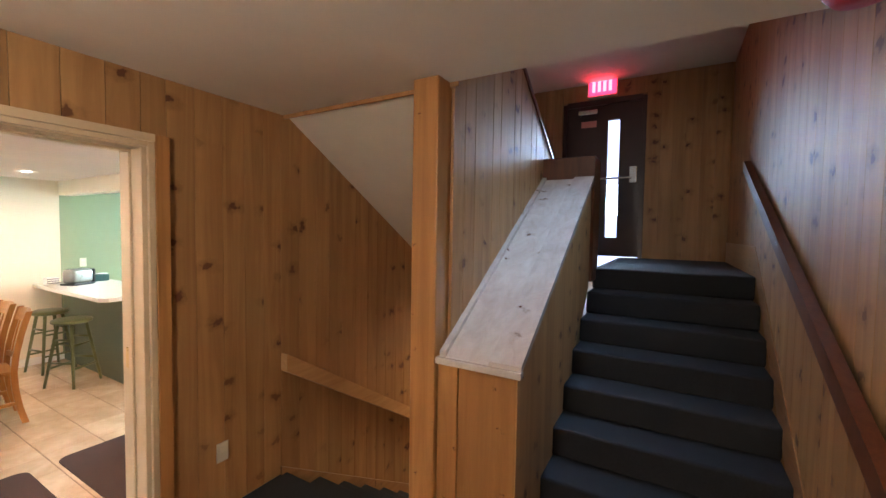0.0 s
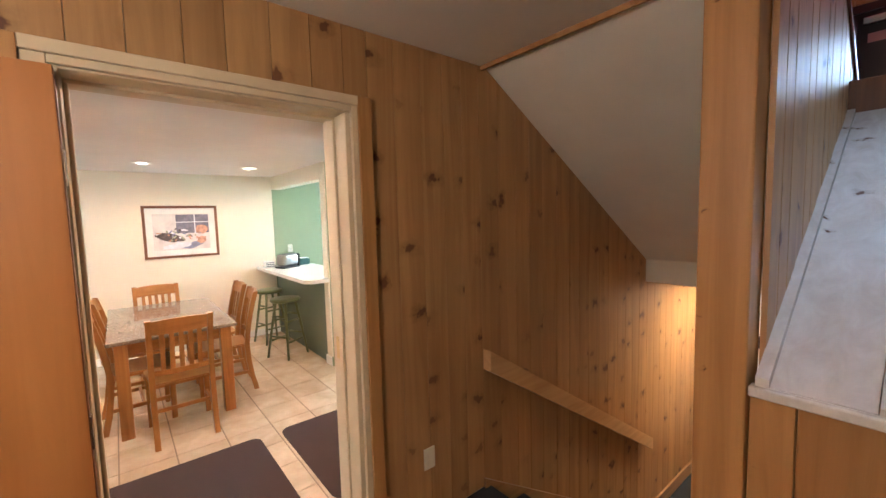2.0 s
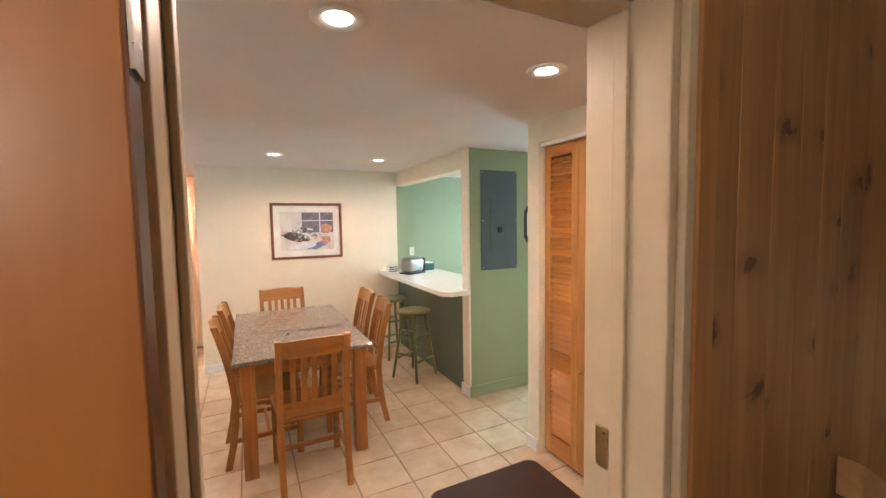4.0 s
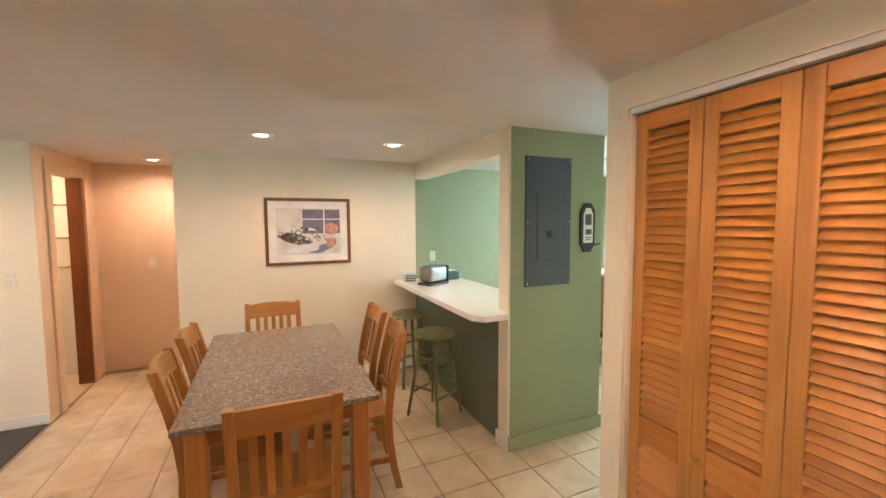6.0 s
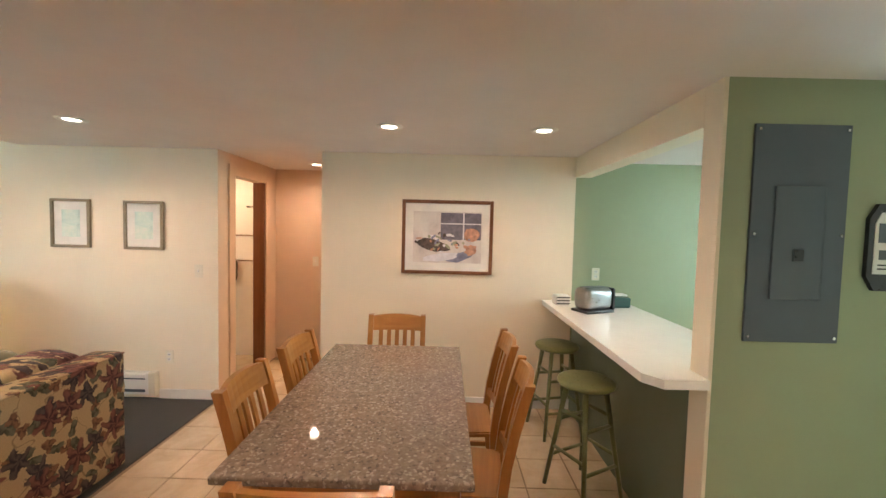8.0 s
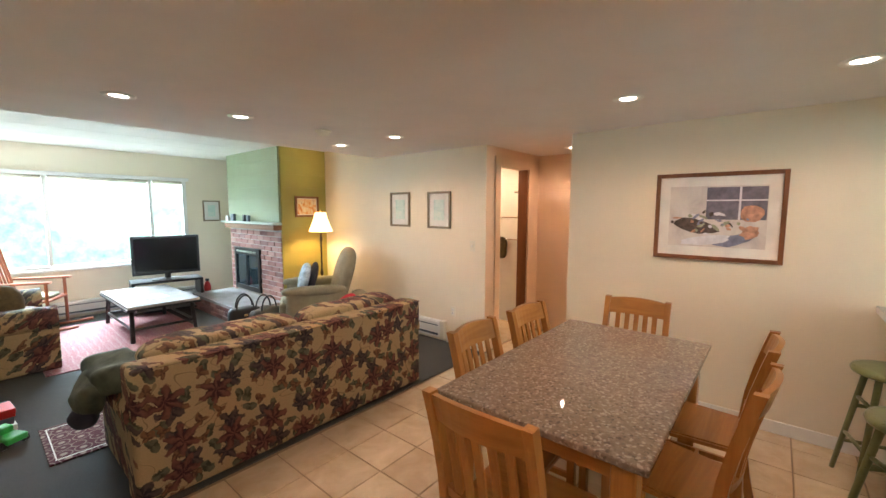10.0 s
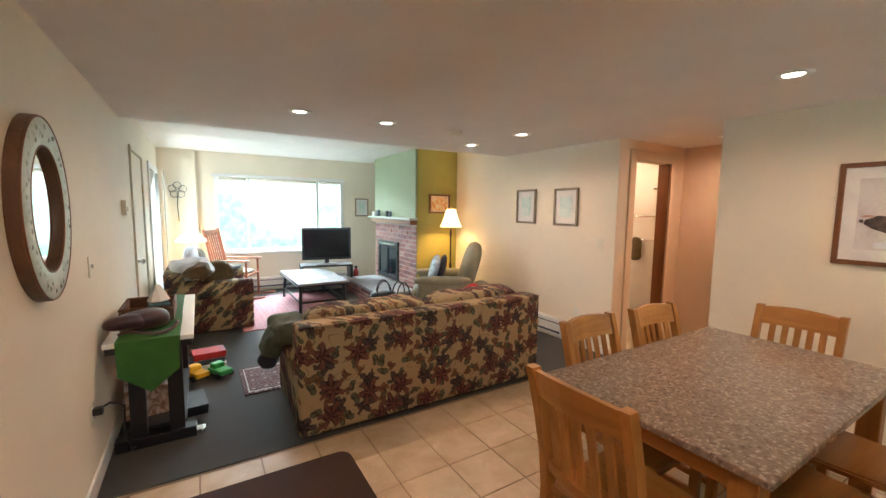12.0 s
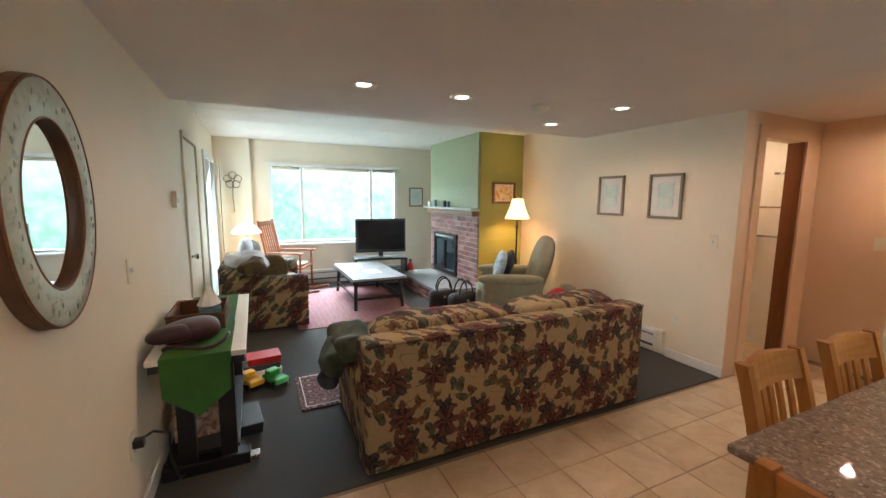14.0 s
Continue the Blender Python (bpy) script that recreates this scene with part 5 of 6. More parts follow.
# ---- wing chair with pillow ----
ac = thing("armchair", pose(-6.0, -3.0, 0, 0, 0, -30), "sage green upholstered reclining armchair", "armchair")
part("base", block(-0.32, 0.36, -0.32, 0.32, 0.06, 0.34, 0.04, 3), CHAIR_CLOTH, ac, smooth=True)
part("seat_cushion", pillow(bmesh.new(), (0.66, 0.54, 0.2), pose(0.08, 0, 0.4), 4), CHAIR_CLOTH, ac)
part("backrest", pillow(bmesh.new(), (0.22, 0.66, 0.8), pose(-0.34, 0, 0.68, 0, -16, 0), 3.0, 9), CHAIR_CLOTH, ac)
part("front_panel", block(0.35, 0.44, -0.26, 0.26, 0.1, 0.42, 0.04, 3), CHAIR_CLOTH, ac, smooth=True)
for sy in (-1, 1):
    ar = part("arm", block(-0.34, 0.36, sy * 0.37 - 0.07, sy * 0.37 + 0.07, 0.05, 0.58, 0.05, 4), CHAIR_CLOTH, ac, smooth=True)
    part("arm_pad", pillow(bmesh.new(), (0.76, 0.17, 0.12), pose(0.03, sy * 0.37, 0.58), 3), CHAIR_CLOTH, ar)
    for sx in (-0.28, 0.3):
        part("foot", block(sx - 0.025, sx + 0.025, sy * 0.32 - 0.025, sy * 0.32 + 0.025, 0, 0.07), BLACK_WOOD, ac)
cushion(pose(-5.88, -3.07, 0.69, -16, 8, 60), (0.42, 0.13, 0.38), BLUE_CLOTH, "blue grey patterned pillow on the armchair")
cushion(pose(-5.97, -3.02, 0.69, -16, 8, 60), (0.42, 0.1, 0.39), NAVY, "navy pillow behind on the armchair")

# ---- lamps ----
fl = thing("floor_lamp", pose(-6.37, -3.42, 0), "black floor lamp with pleated cream bell shade, lit", "floor lamp")
part("base", lathe(bmesh.new(), [(0, 0), (0.14, 0), (0.14, 0.02), (0.05, 0.045), (0.02, 0.08)]), IRON, fl, smooth=True)
part("pole", lathe(bmesh.new(), [(0.012, 0.06), (0.012, 0.6), (0.024, 0.66), (0.012, 0.72), (0.012, 1.1), (0.022, 1.14), (0.012, 1.2), (0.01, 1.3)], 14), IRON, fl, smooth=True)
sh = bmesh.new()
lathe(sh, [(0.165, 1.25), (0.135, 1.32), (0.098, 1.42), (0.072, 1.52)], 48)
for i, v in enumerate(sh.verts):
    v.co.x *= 1 + 0.012 * (i % 2)
    v.co.y *= 1 + 0.012 * (i % 2)
part("shade", sh, SHADE, fl, "glowing cream fabric shade")
part("finial", lathe(bmesh.new(), [(0.008, 1.51), (0.012, 1.54), (0, 1.56)], 10), BRASS, fl)
et = thing("end_table", pose(-2.98, -5.62, 0), "small dark wooden end table", "table")
part("top", block(-0.22, 0.22, -0.22, 0.22, 0.5, 0.53, 0.006), FRAME_WOOD, et)
for sx in (-1, 1):
    for sy in (-1, 1):
        part("leg", block(sx * 0.19 - 0.02, sx * 0.19 + 0.02, sy * 0.19 - 0.02, sy * 0.19 + 0.02, 0, 0.5), FRAME_WOOD, et)
tl = thing("table_lamp", pose(-2.98, -5.62, 0.53), "brass table lamp with wide white glass shade, lit", "table lamp")
part("base", lathe(bmesh.new(), [(0, 0), (0.08, 0), (0.08, 0.02), (0.03, 0.04), (0.015, 0.1), (0.03, 0.2), (0.012, 0.28), (0.01, 0.5)]), BRASS, tl, smooth=True)
part("shade", lathe(bmesh.new(), [(0.21, 0.44), (0.2, 0.47), (0.13, 0.54), (0.06, 0.58), (0.02, 0.59)], 32), SHADE_W, tl, "white glass shade", smooth=True).visible_shadow = False

# ---- rocking chair ----
rc = thing("rocking_chair", pose(-3.62, -5.62, 0, 0, 0, 62), "reddish wooden rocking chair with slatted back", "rocking chair")
part("seat", block(-0.24, 0.24, -0.22, 0.24, 0.40, 0.43, 0.008), RED_WOOD, rc)
for sx in (-1, 1):
    part("back_post", cyl(bmesh.new(), (sx * 0.22, -0.2, 0.08), (sx * 0.23, -0.42, 1.15), 0.018), RED_WOOD, rc)
    part("front_leg", cyl(bmesh.new(), (sx * 0.23, 0.22, 0.06), (sx * 0.23, 0.22, 0.64), 0.018), RED_WOOD, rc)
    part("armrest", block(sx * 0.25 - 0.035, sx * 0.25 + 0.035, -0.3, 0.28, 0.64, 0.665, 0.006), RED_WOOD, rc)
    part("rocker", tube(bmesh.new(), [(sx * 0.22, -0.5 + 0.1 * k, 0.025 + 0.0022 * (k - 5.5) ** 2) for k in range(11)], 0.018), RED_WOOD, rc)
for z, y in ((1.1, -0.41), (0.52, -0.28)):
    part("rail", block(-0.23, 0.23, y - 0.01, y + 0.01, z - 0.035, z + 0.035, 0.004), RED_WOOD, rc)
for k in range(6):
    x = -0.165 + 0.066 * k
    part("slat", cyl(bmesh.new(), (x, -0.28, 0.52), (x, -0.41, 1.1), 0.012), RED_WOOD, rc)
part("seat_pad", pillow(bmesh.new(), (0.42, 0.42, 0.06), pose(0, 0, 0.455), 4), CHAIR_CLOTH, rc)

# ---- TV and stand ----
ts = thing("tv_stand", pose(-5.06, -5.62, 0, 0, 0, -8), "black television stand with open shelf", "tv stand")
part("top", block(-0.45, 0.45, -0.22, 0.22, 0.46, 0.49, 0.005), BLACK_WOOD, ts)
part("shelf", block(-0.43, 0.43, -0.2, 0.2, 0.2, 0.22), BLACK_WOOD, ts)
part("bottom", block(-0.45, 0.45, -0.22, 0.22, 0.03, 0.06), BLACK_WOOD, ts)
for x in (-0.43, 0.43):
    part("side", block(x - 0.02, x + 0.02, -0.21, 0.21, 0, 0.46), BLACK_WOOD, ts)
tv = thing("television", pose(-5.06, -5.55, 0.49, 0, 0, -8), "flat black television switched off", "television")
bz = part("bezel", block(-0.43, 0.43, -0.03, 0.03, 0.09, 0.67, 0.01), PLASTIC, tv)
part("screen", block(-0.395, 0.395, 0.029, 0.034, 0.135, 0.635), SCREEN, bz)
part("stand", lathe(bmesh.new(), [(0, 0), (0.2, 0), (0.2, 0.012), (0.04, 0.03), (0.04, 0.1)]), PLASTIC, tv)
part("speaker_strip", block(-0.4, 0.4, 0.03, 0.036, 0.095, 0.115), IRON, tv)

# ---- coffee table ----
ct = thing("coffee_table", pose(-4.6, -4.7, 0), "black coffee table with pale top and cross stretchers", "coffee table")
part("top", block(-0.37, 0.37, -0.7, 0.7, 0.42, 0.45, 0.006), TABLE_TOP_BLUE, ct, "pale glossy table top")
part("edge_band", block(-0.38, 0.38, -0.71, 0.71, 0.395, 0.42, 0.004), BLACK_WOOD, ct)
for sx in (-1, 1):
    for sy in (-1, 1):
        part("leg", cyl(bmesh.new(), (sx * 0.33, sy * 0.64, 0), (sx * 0.31, sy * 0.58, 0.4), 0.024), BLACK_WOOD, ct)
    part("stretcher", cyl(bmesh.new(), (sx * 0.32, -0.6, 0.16), (sx * 0.32, 0.6, 0.16), 0.016), BLACK_WOOD, ct)
for sy in (-1, 1):
    part("stretcher", cyl(bmesh.new(), (-0.32, sy * 0.61, 0.16), (0.32, sy * 0.61, 0.16), 0.016), BLACK_WOOD, ct)
for cx, cy, a, w in ((-4.62, -4.5, 6, 0.21), (-4.5, -4.95, -10, 0.16)):
    o = thing("papers", pose(cx, cy, 0.45, 0, 0, a), "loose printed papers on the coffee table", "paper")
    part("sheet", block(-w / 2, w / 2, -0.15, 0.15, 0, 0.004), PAPER, o)

# ---- rugs ----
rg = thing("area_rug", pose(-4.25, -4.55, 0.005), "pink red woven area rug under the coffee table", "rug")
part("weave", block(-0.75, 0.75, -1.0, 1.0, 0, 0.01, 0.004), RUG_PINK, rg)
rg = thing("small_rug", pose(-3.72, -2.03, 0.005), "small maroon oriental rug beside the sofa", "rug")
part("weave", block(-0.37, 0.37, -0.3, 0.3, 0, 0.009, 0.003), RUG_MAROON, rg)
for b in ((-0.34, 0.34, 0.255, 0.262), (-0.34, 0.34, -0.262, -0.255), (0.33, 0.337, -0.26, 0.26), (-0.337, -0.33, -0.26, 0.26)):
    part("border_line", block(*b, 0.0085, 0.0105), PAPER, rg)

# ---- fireplace ----
fp = thing("fireplace", pose(0, 0, 0), "brick fireplace with green paneled chimney breast", "fireplace")
CX, Y0, Y1 = -5.965, -5.45, -3.785
FB0, FB1, FZ0, FZ1 = -5.28, -4.42, 0.28, 0.95
bm = bmesh.new()
for b in ((WX, CX - 0.01, Y0, FB0, 0, 1.34), (WX, CX - 0.01, FB1, Y1 - 0.004, 0, 1.34), (WX, CX - 0.01, FB0, FB1, 0, FZ0), (WX, CX - 0.01, FB0, FB1, FZ1, 1.34), (WX, CX - 0.45, FB0, FB1, FZ0, FZ1)):
    bx(bm, *b)
part("brick_core", bm, MORTAR, fp)
for k in range(6):
    z0 = 1.34 + 0.182 * k
    part("breast_panel", block(WX, CX + 0.012, Y0, Y1 - 0.002, z0, z0 + 0.1812, 0.001), WALL_GREEN, fp, "sage painted chimney board")
for k in range(13):
    z0 = 0.187 * k
    part("side_panel", block(WX, CX - 0.012, Y1 - 0.002, Y1 + 0.012, z0, min(ZL, z0 + 0.1862), 0.001), OLIVE, fp, "olive painted board")
part("mantel", block(CX - 0.01, CX + 0.13, Y0 - 0.04, Y1 + 0.03, 1.345, 1.375, 0.005), plain("pale_sage_mantel", (0.42, 0.47, 0.4), 0.35, vary=0.05), fp, "pale sage mantel shelf")
part("mantel_support", block(CX - 0.01, CX + 0.11, Y0 + 0.05, Y1 + 0.015, 1.27, 1.335, 0.004), FRAME_WOOD, fp)
part("hearth_cap", block(CX, CX + 0.62, Y0, Y1, 0.2, 0.245, 0.006), STONE_CAP, fp)
part("hearth_core", block(CX, CX + 0.585, Y0 + 0.02, Y1 - 0.02, 0, 0.2), MORTAR, fp)
fdoor = thing("fireplace_doors", pose(CX, -4.85, 0), "black framed glass fireplace doors", "fireplace screen")
for b in ((-0.43, -0.37, FZ0, FZ1), (0.37, 0.43, FZ0, FZ1), (-0.37, 0.37, FZ1 - 0.11, FZ1), (-0.37, 0.37, FZ0, FZ0 + 0.07), (-0.015, 0.015, FZ0 + 0.07, FZ1 - 0.11)):
    part("frame", block(-0.02, 0.025, *b, 0.003), IRON, fdoor)
for a, b in ((-0.37, -0.015), (0.015, 0.37)):
    part("pane", block(-0.005, 0.005, a, b, FZ0 + 0.07, FZ1 - 0.11), plain("smoked_glass", (0.02, 0.03, 0.035), 0.06, bumps=0), fdoor)
part("vent_bar", block(0.02, 0.03, -0.34, 0.34, FZ1 - 0.07, FZ1 - 0.04), STEEL, fdoor)
for y, w, h, m_ in ((-5.15, 0.1, 0.1, PANEL_GREY), (-5.35, 0.09, 0.07, PAPER), (-4.75, 0.06, 0.09, BLACK_WOOD), (-4.62, 0.06, 0.08, PANEL_GREY)):
    o = thing("mantel_ornament", pose(CX + 0.07, y, 1.375), "small box ornament on the mantel", "ornament")
    part("box", block(-0.02, 0.02, -w / 2, w / 2, 0, h, 0.006), m_, o)
    part("lid", block(-0.022, 0.022, -w / 2 - 0.002, w / 2 + 0.002, h, h + 0.012, 0.003), m_, o)
fe = thing("fire_extinguisher", pose(-5.62, -5.6, 0.0), "small red fire extinguisher beside the hearth", "extinguisher")
part("tank", lathe(bmesh.new(), [(0, 0), (0.05, 0), (0.052, 0.02), (0.052, 0.3), (0.03, 0.36), (0.018, 0.38)]), RED, fe, smooth=True)
part("valve", block(-0.02, 0.02, -0.03, 0.03, 0.38, 0.42, 0.005), PLASTIC, fe)


def handbag(m, w, h, d):
    b = thing("handbag", m, "black leather tote bag with upright handles", "bag", "bags by the hearth")
    part("body", pillow(bmesh.new(), (w, d, h), pose(0, 0, h / 2), 4.5, 9, 0.012), LEATHER, b)
    for sy in (-1, 1):
        part("handle", tube(bmesh.new(), [(w * 0.24 * math.cos(math.pi * k / 10), sy * d * 0.3, h * 0.95 + 0.17 * math.sin(math.pi * k / 10)) for k in range(11)], 0.009), LEATHER, b)
    part("clasp", block(-0.02, 0.02, d / 2 - 0.01, d / 2 + 0.006, h * 0.7, h * 0.78, 0.003), BRASS, b)


handbag(pose(-5.42, -3.18, 0.006, 0, 0, 10), 0.42, 0.36, 0.19)
handbag(pose(-5.3, -3.5, 0.006, 0, 0, -15), 0.4, 0.34, 0.18)

# ---- window ----
wi = thing("living_window", pose(-4.44, FY, 1.39), "wide white three-part window with rolled blinds", "window")
for b in ((-1.11, -1.05, -0.12, 0.015, -0.67, 0.67), (1.05, 1.11, -0.12, 0.015, -0.67, 0.67), (-1.05, 1.05, -0.12, 0.015, -0.67, -0.62), (-1.05, 1.05, -0.12, 0.015, 0.62, 0.67),
          (-0.63, -0.585, -0.1, 0.0, -0.62, 0.62), (0.565, 0.61, -0.1, 0.0, -0.62, 0.62)):
    part("frame", block(*b, 0.004), WHITE, wi)
part("sill", block(-1.16, 1.16, 0.0, 0.07, -0.7, -0.665, 0.006), WHITE, wi)
for a, b in ((-1.05, -0.63), (-0.585, 0.565), (0.61, 1.05)):
    part("pane", block(a, b, -0.06, -0.055, -0.62, 0.62), GLASS, wi).visible_shadow = False
    part("blind_roll", cyl(bmesh.new(), (a + 0.01, 0.03, 0.6), (b - 0.01, 0.03, 0.6), 0.026), IVORY, wi, "rolled up ivory blind", smooth=True)
struct("blind_pelmet", block(-5.58, -3.3, FY, FY + 0.07, 2.02, 2.07, 0.006), WHITE, "white pelmet above the window", "trim")
sd = thing("sliding_glass_door", pose(EX, -5.25, 0), "white framed sliding glass door", "glass door")
for b in ((-0.7, -0.62, 0.0, 2.08), (0.62, 0.7, 0.0, 2.08), (-0.62, 0.62, 2.0, 2.08), (-0.62, 0.62, 0.0, 0.09), (-0.03, 0.03, 0.09, 2.0)):
    part("frame", block(-0.02, 0.1, *b, 0.004), WHITE, sd)
for a, b in ((-0.62, -0.03), (0.03, 0.62)):
    part("pane", block(0.04, 0.046, a, b, 0.09, 2.0), GLASS, sd).visible_shadow = False
vb = bmesh.new()
for k in range(6):
    bx(vb, -0.09, -0.086, -0.68 + 0.03 * k, -0.6 + 0.03 * k, 0.05, 2.05)
part("vertical_blind", vb, IVORY, sd)
cd = thing("closet_door", pose(EX, -3.45, 0), "cream painted closet door with steel knob", "door")
part("leaf", block(0.0, 0.04, -0.42, 0.42, 0.01, 2.03, 0.003), WALL_CREAM, cd)
for b in ((-0.47, -0.43, 0, 2.08), (0.43, 0.47, 0, 2.08), (-0.43, 0.43, 2.04, 2.08)):
    part("casing", block(-0.018, 0.0, *b, 0.004), WALL_CREAM, cd)
kb = part("knob", lathe(bmesh.new(), [(0.03, 0), (0.012, 0.01), (0.012, 0.03), (0.028, 0.045), (0.02, 0.065), (0, 0.068)]), STEEL, cd, smooth=True)
kb.matrix_basis = pose(0, 0.36, 0.98, 0, -90, 0)
for z in (0.3, 1.7):
    part("hinge", block(-0.01, 0.0, -0.435, -0.42, z - 0.045, z + 0.045), BRASS, cd)
wf = thing("wire_flower", pose(-2.82, FY + 0.09, 0), "wire flower wall ornament with five petals", "wall ornament")
for k in range(5):
    a0 = radians(90 + 72 * k)
    part("petal", tube(bmesh.new(), [(0.075 * math.cos(a0) + 0.055 * math.cos(2 * math.pi * i / 14), 0.012, 1.77 + 0.075 * math.sin(a0) + 0.055 * math.sin(2 * math.pi * i / 14)) for i in range(15)], 0.004, 6), IRON, wf)
part("stem", tube(bmesh.new(), [(0, 0.012, 1.7), (0.01, 0.012, 1.5), (0.0, 0.012, 1.34)], 0.005, 6), IRON, wf)
part("tip", cyl(bmesh.new(), (0, 0.012, 1.34), (0, 0.012, 1.27), 0.01), BRASS, wf)


def heater(m, w, label):
    h = thing("baseboard_heater", m, label, "heater")
    part("body", block(0.0, 0.055, -w / 2, w / 2, 0.05, 0.25, 0.006), WHITE, h)
    part("lip", block(0.05, 0.068, -w / 2 + 0.02, w / 2 - 0.02, 0.21, 0.24, 0.004), WHITE, h)
    part("outlet_slot", block(0.053, 0.058, -w / 2 + 0.03, w / 2 - 0.03, 0.075, 0.1), PANEL_GREY, h)
    part("louver", block(0.053, 0.06, -w / 2 + 0.03, w / 2 - 0.03, 0.19, 0.2), PANEL_GREY, h)
    part("end_cap", block(-0.0, 0.06, w / 2, w / 2 + 0.06, 0.04, 0.255, 0.006), IVORY, h)


heater(pose(WX, -2.0, 0), 1.15, "white electric baseboard heater on cream wall")
heater(pose(-4.4, FY, 0, 0, 0, 90), 2.6, "long white baseboard heater under the window")

# ---- console table and what lies on it ----
co = thing("console_table", pose(-2.81, -1.82, 0), "narrow console table with white top and black trestle legs", "table")
part("top", block(-0.225, 0.22, -0.66, 0.66, 0.70, 0.73, 0.004), COUNTER, co, "white laminate top")
part("edge", block(-0.215, 0.21, -0.65, 0.65, 0.66, 0.70), BLACK_WOOD, co)
for sy in (-1, 1):
    y = sy * 0.5
    part("foot", block(-0.215, 0.215, y - 0.045, y + 0.045, 0.005, 0.075, 0.006), BLACK_WOOD, co)
    for x in (-0.11, 0.09):
        part("post", block(x - 0.042, x + 0.042, y - 0.025, y + 0.025, 0.075, 0.66, 0.004), BLACK_WOOD, co)
    part("foot_tip", block(-0.265, -0.21, y - 0.03, y + 0.03, 0.01, 0.04, 0.004), STEEL, co)
part("lower_shelf", block(-0.16, 0.15, -0.5, 0.5, 0.1, 0.12), BLACK_WOOD, co)
rn = thing("table_runner", pose(-2.81, -1.82, 0.732), "green cloth table runner with pointed hanging end", "table runner")
part("cloth", block(-0.15, 0.16, -0.66, 0.67, 0, 0.005, 0.002), GREEN_CLOTH, rn)
part("hanging_end", prism(bmesh.new(), [(-0.15, 0.004), (-0.145, -0.2), (0.0, -0.32), (0.155, -0.2), (0.16, 0.004)], "y", 0.668, 0.675), GREEN_CLOTH, rn)
part("side_fold", block(-0.155, -0.15, 0.1, 0.668, -0.06, 0.003, 0.002), GREEN_CLOTH, rn)
bk = thing("wicker_basket", pose(-2.77, -1.75, 0.738), "open brown wicker tray basket on the runner", "basket")
for b in ((-0.15, -0.135, -0.2, 0.2, 0, 0.085), (0.135, 0.15, -0.2, 0.2, 0, 0.085), (-0.135, 0.135, -0.2, -0.185, 0, 0.1), (-0.135, 0.135, 0.185, 0.2, 0, 0.1)):
    part("side", block(*b, 0.005), WICKER, bk)
part("bottom", block(-0.135, 0.135, -0.185, 0.185, 0, 0.008), WICKER, bk)
part("rim", tube(bmesh.new(), [(-0.145, -0.195, 0.095), (0.145, -0.195, 0.095), (0.145, 0.195, 0.095), (-0.145, 0.195, 0.095), (-0.145, -0.195, 0.095)], 0.01), WICKER, bk)
tb = thing("tissue_box", pose(-2.82, -1.78, 0.748, 0, 0, 8), "teal tissue box with a pulled tissue", "tissue box")
part("box", block(-0.06, 0.06, -0.11, 0.11, 0, 0.085, 0.004), TEAL, tb)
tp = bmesh.new()
bmesh.ops.create_cone(tp, cap_ends=False, segments=9, radius1=0.06, radius2=0.008, depth=0.12)
for v in tp.verts:
    v.co += Vector((0.02 * math.sin(v.co.y * 60), 0.015 * math.sin(v.co.x * 70), 0.15))
part("tissue", tp, PAPER, tb)
hb = thing("leather_purse", pose(-2.76, -1.38, 0.738, 0, 0, 20), "dark maroon leather purse lying on the runner", "bag")
part("body", pillow(bmesh.new(), (0.3, 0.22, 0.13), pose(0, 0, 0.065), 2.6, 10, 0.02), BAG_BROWN, hb)
part("flap", pillow(bmesh.new(), (0.2, 0.14, 0.1), pose(0.1, 0.06, 0.08), 2.4, 9, 0.02), BAG_BROWN, hb)
part("strap", tube(bmesh.new(), [(0.15 * math.cos(k * 0.4), 0.14 + 0.06 * math.sin(k * 0.4), 0.03 + 0.02 * math.sin(k)) for k in range(9)], 0.01), BAG_BROWN, hb)
for cx, cy, z0, s_, m_, lb in ((-2.74, -1.62, 0.12, (0.24, 0.3, 0.2), BOX_ART, "printed board game box on the console shelf"), (-2.76, -1.95, 0.12, (0.26, 0.3, 0.32), RED, "red toy carton on the console shelf"),
                               (-3.0, -1.72, 0.006, (0.16, 0.3, 0.07), PLASTIC, "black game console case on the carpet"), (-3.1, -2.55, 0.006, (0.3, 0.2, 0.05), PAPER, "flat white box on the carpet"),
                               (-3.1, -2.55, 0.058, (0.28, 0.18, 0.05), PANEL_GREY, "flat grey box on the carpet"), (-3.12, -2.55, 0.11, (0.26, 0.18, 0.06), RED, "flat red box on the carpet"),
                               (-2.78, -2.25, 0.12, (0.2, 0.2, 0.24), BOX_ART, "printed carton on the console shelf")):
    o = thing("toy_box", pose(cx, cy, z0, 0, 0, 6), lb, "box")
    part("carton", block(-s_[0] / 2, s_[0] / 2, -s_[1] / 2, s_[1] / 2, 0, s_[2] - 0.02, 0.003), m_, o)
    part("lid", block(-s_[0] / 2 - 0.003, s_[0] / 2 + 0.003, -s_[1] / 2 - 0.003, s_[1] / 2 + 0.003, s_[2] - 0.035, s_[2], 0.003), m_, o)
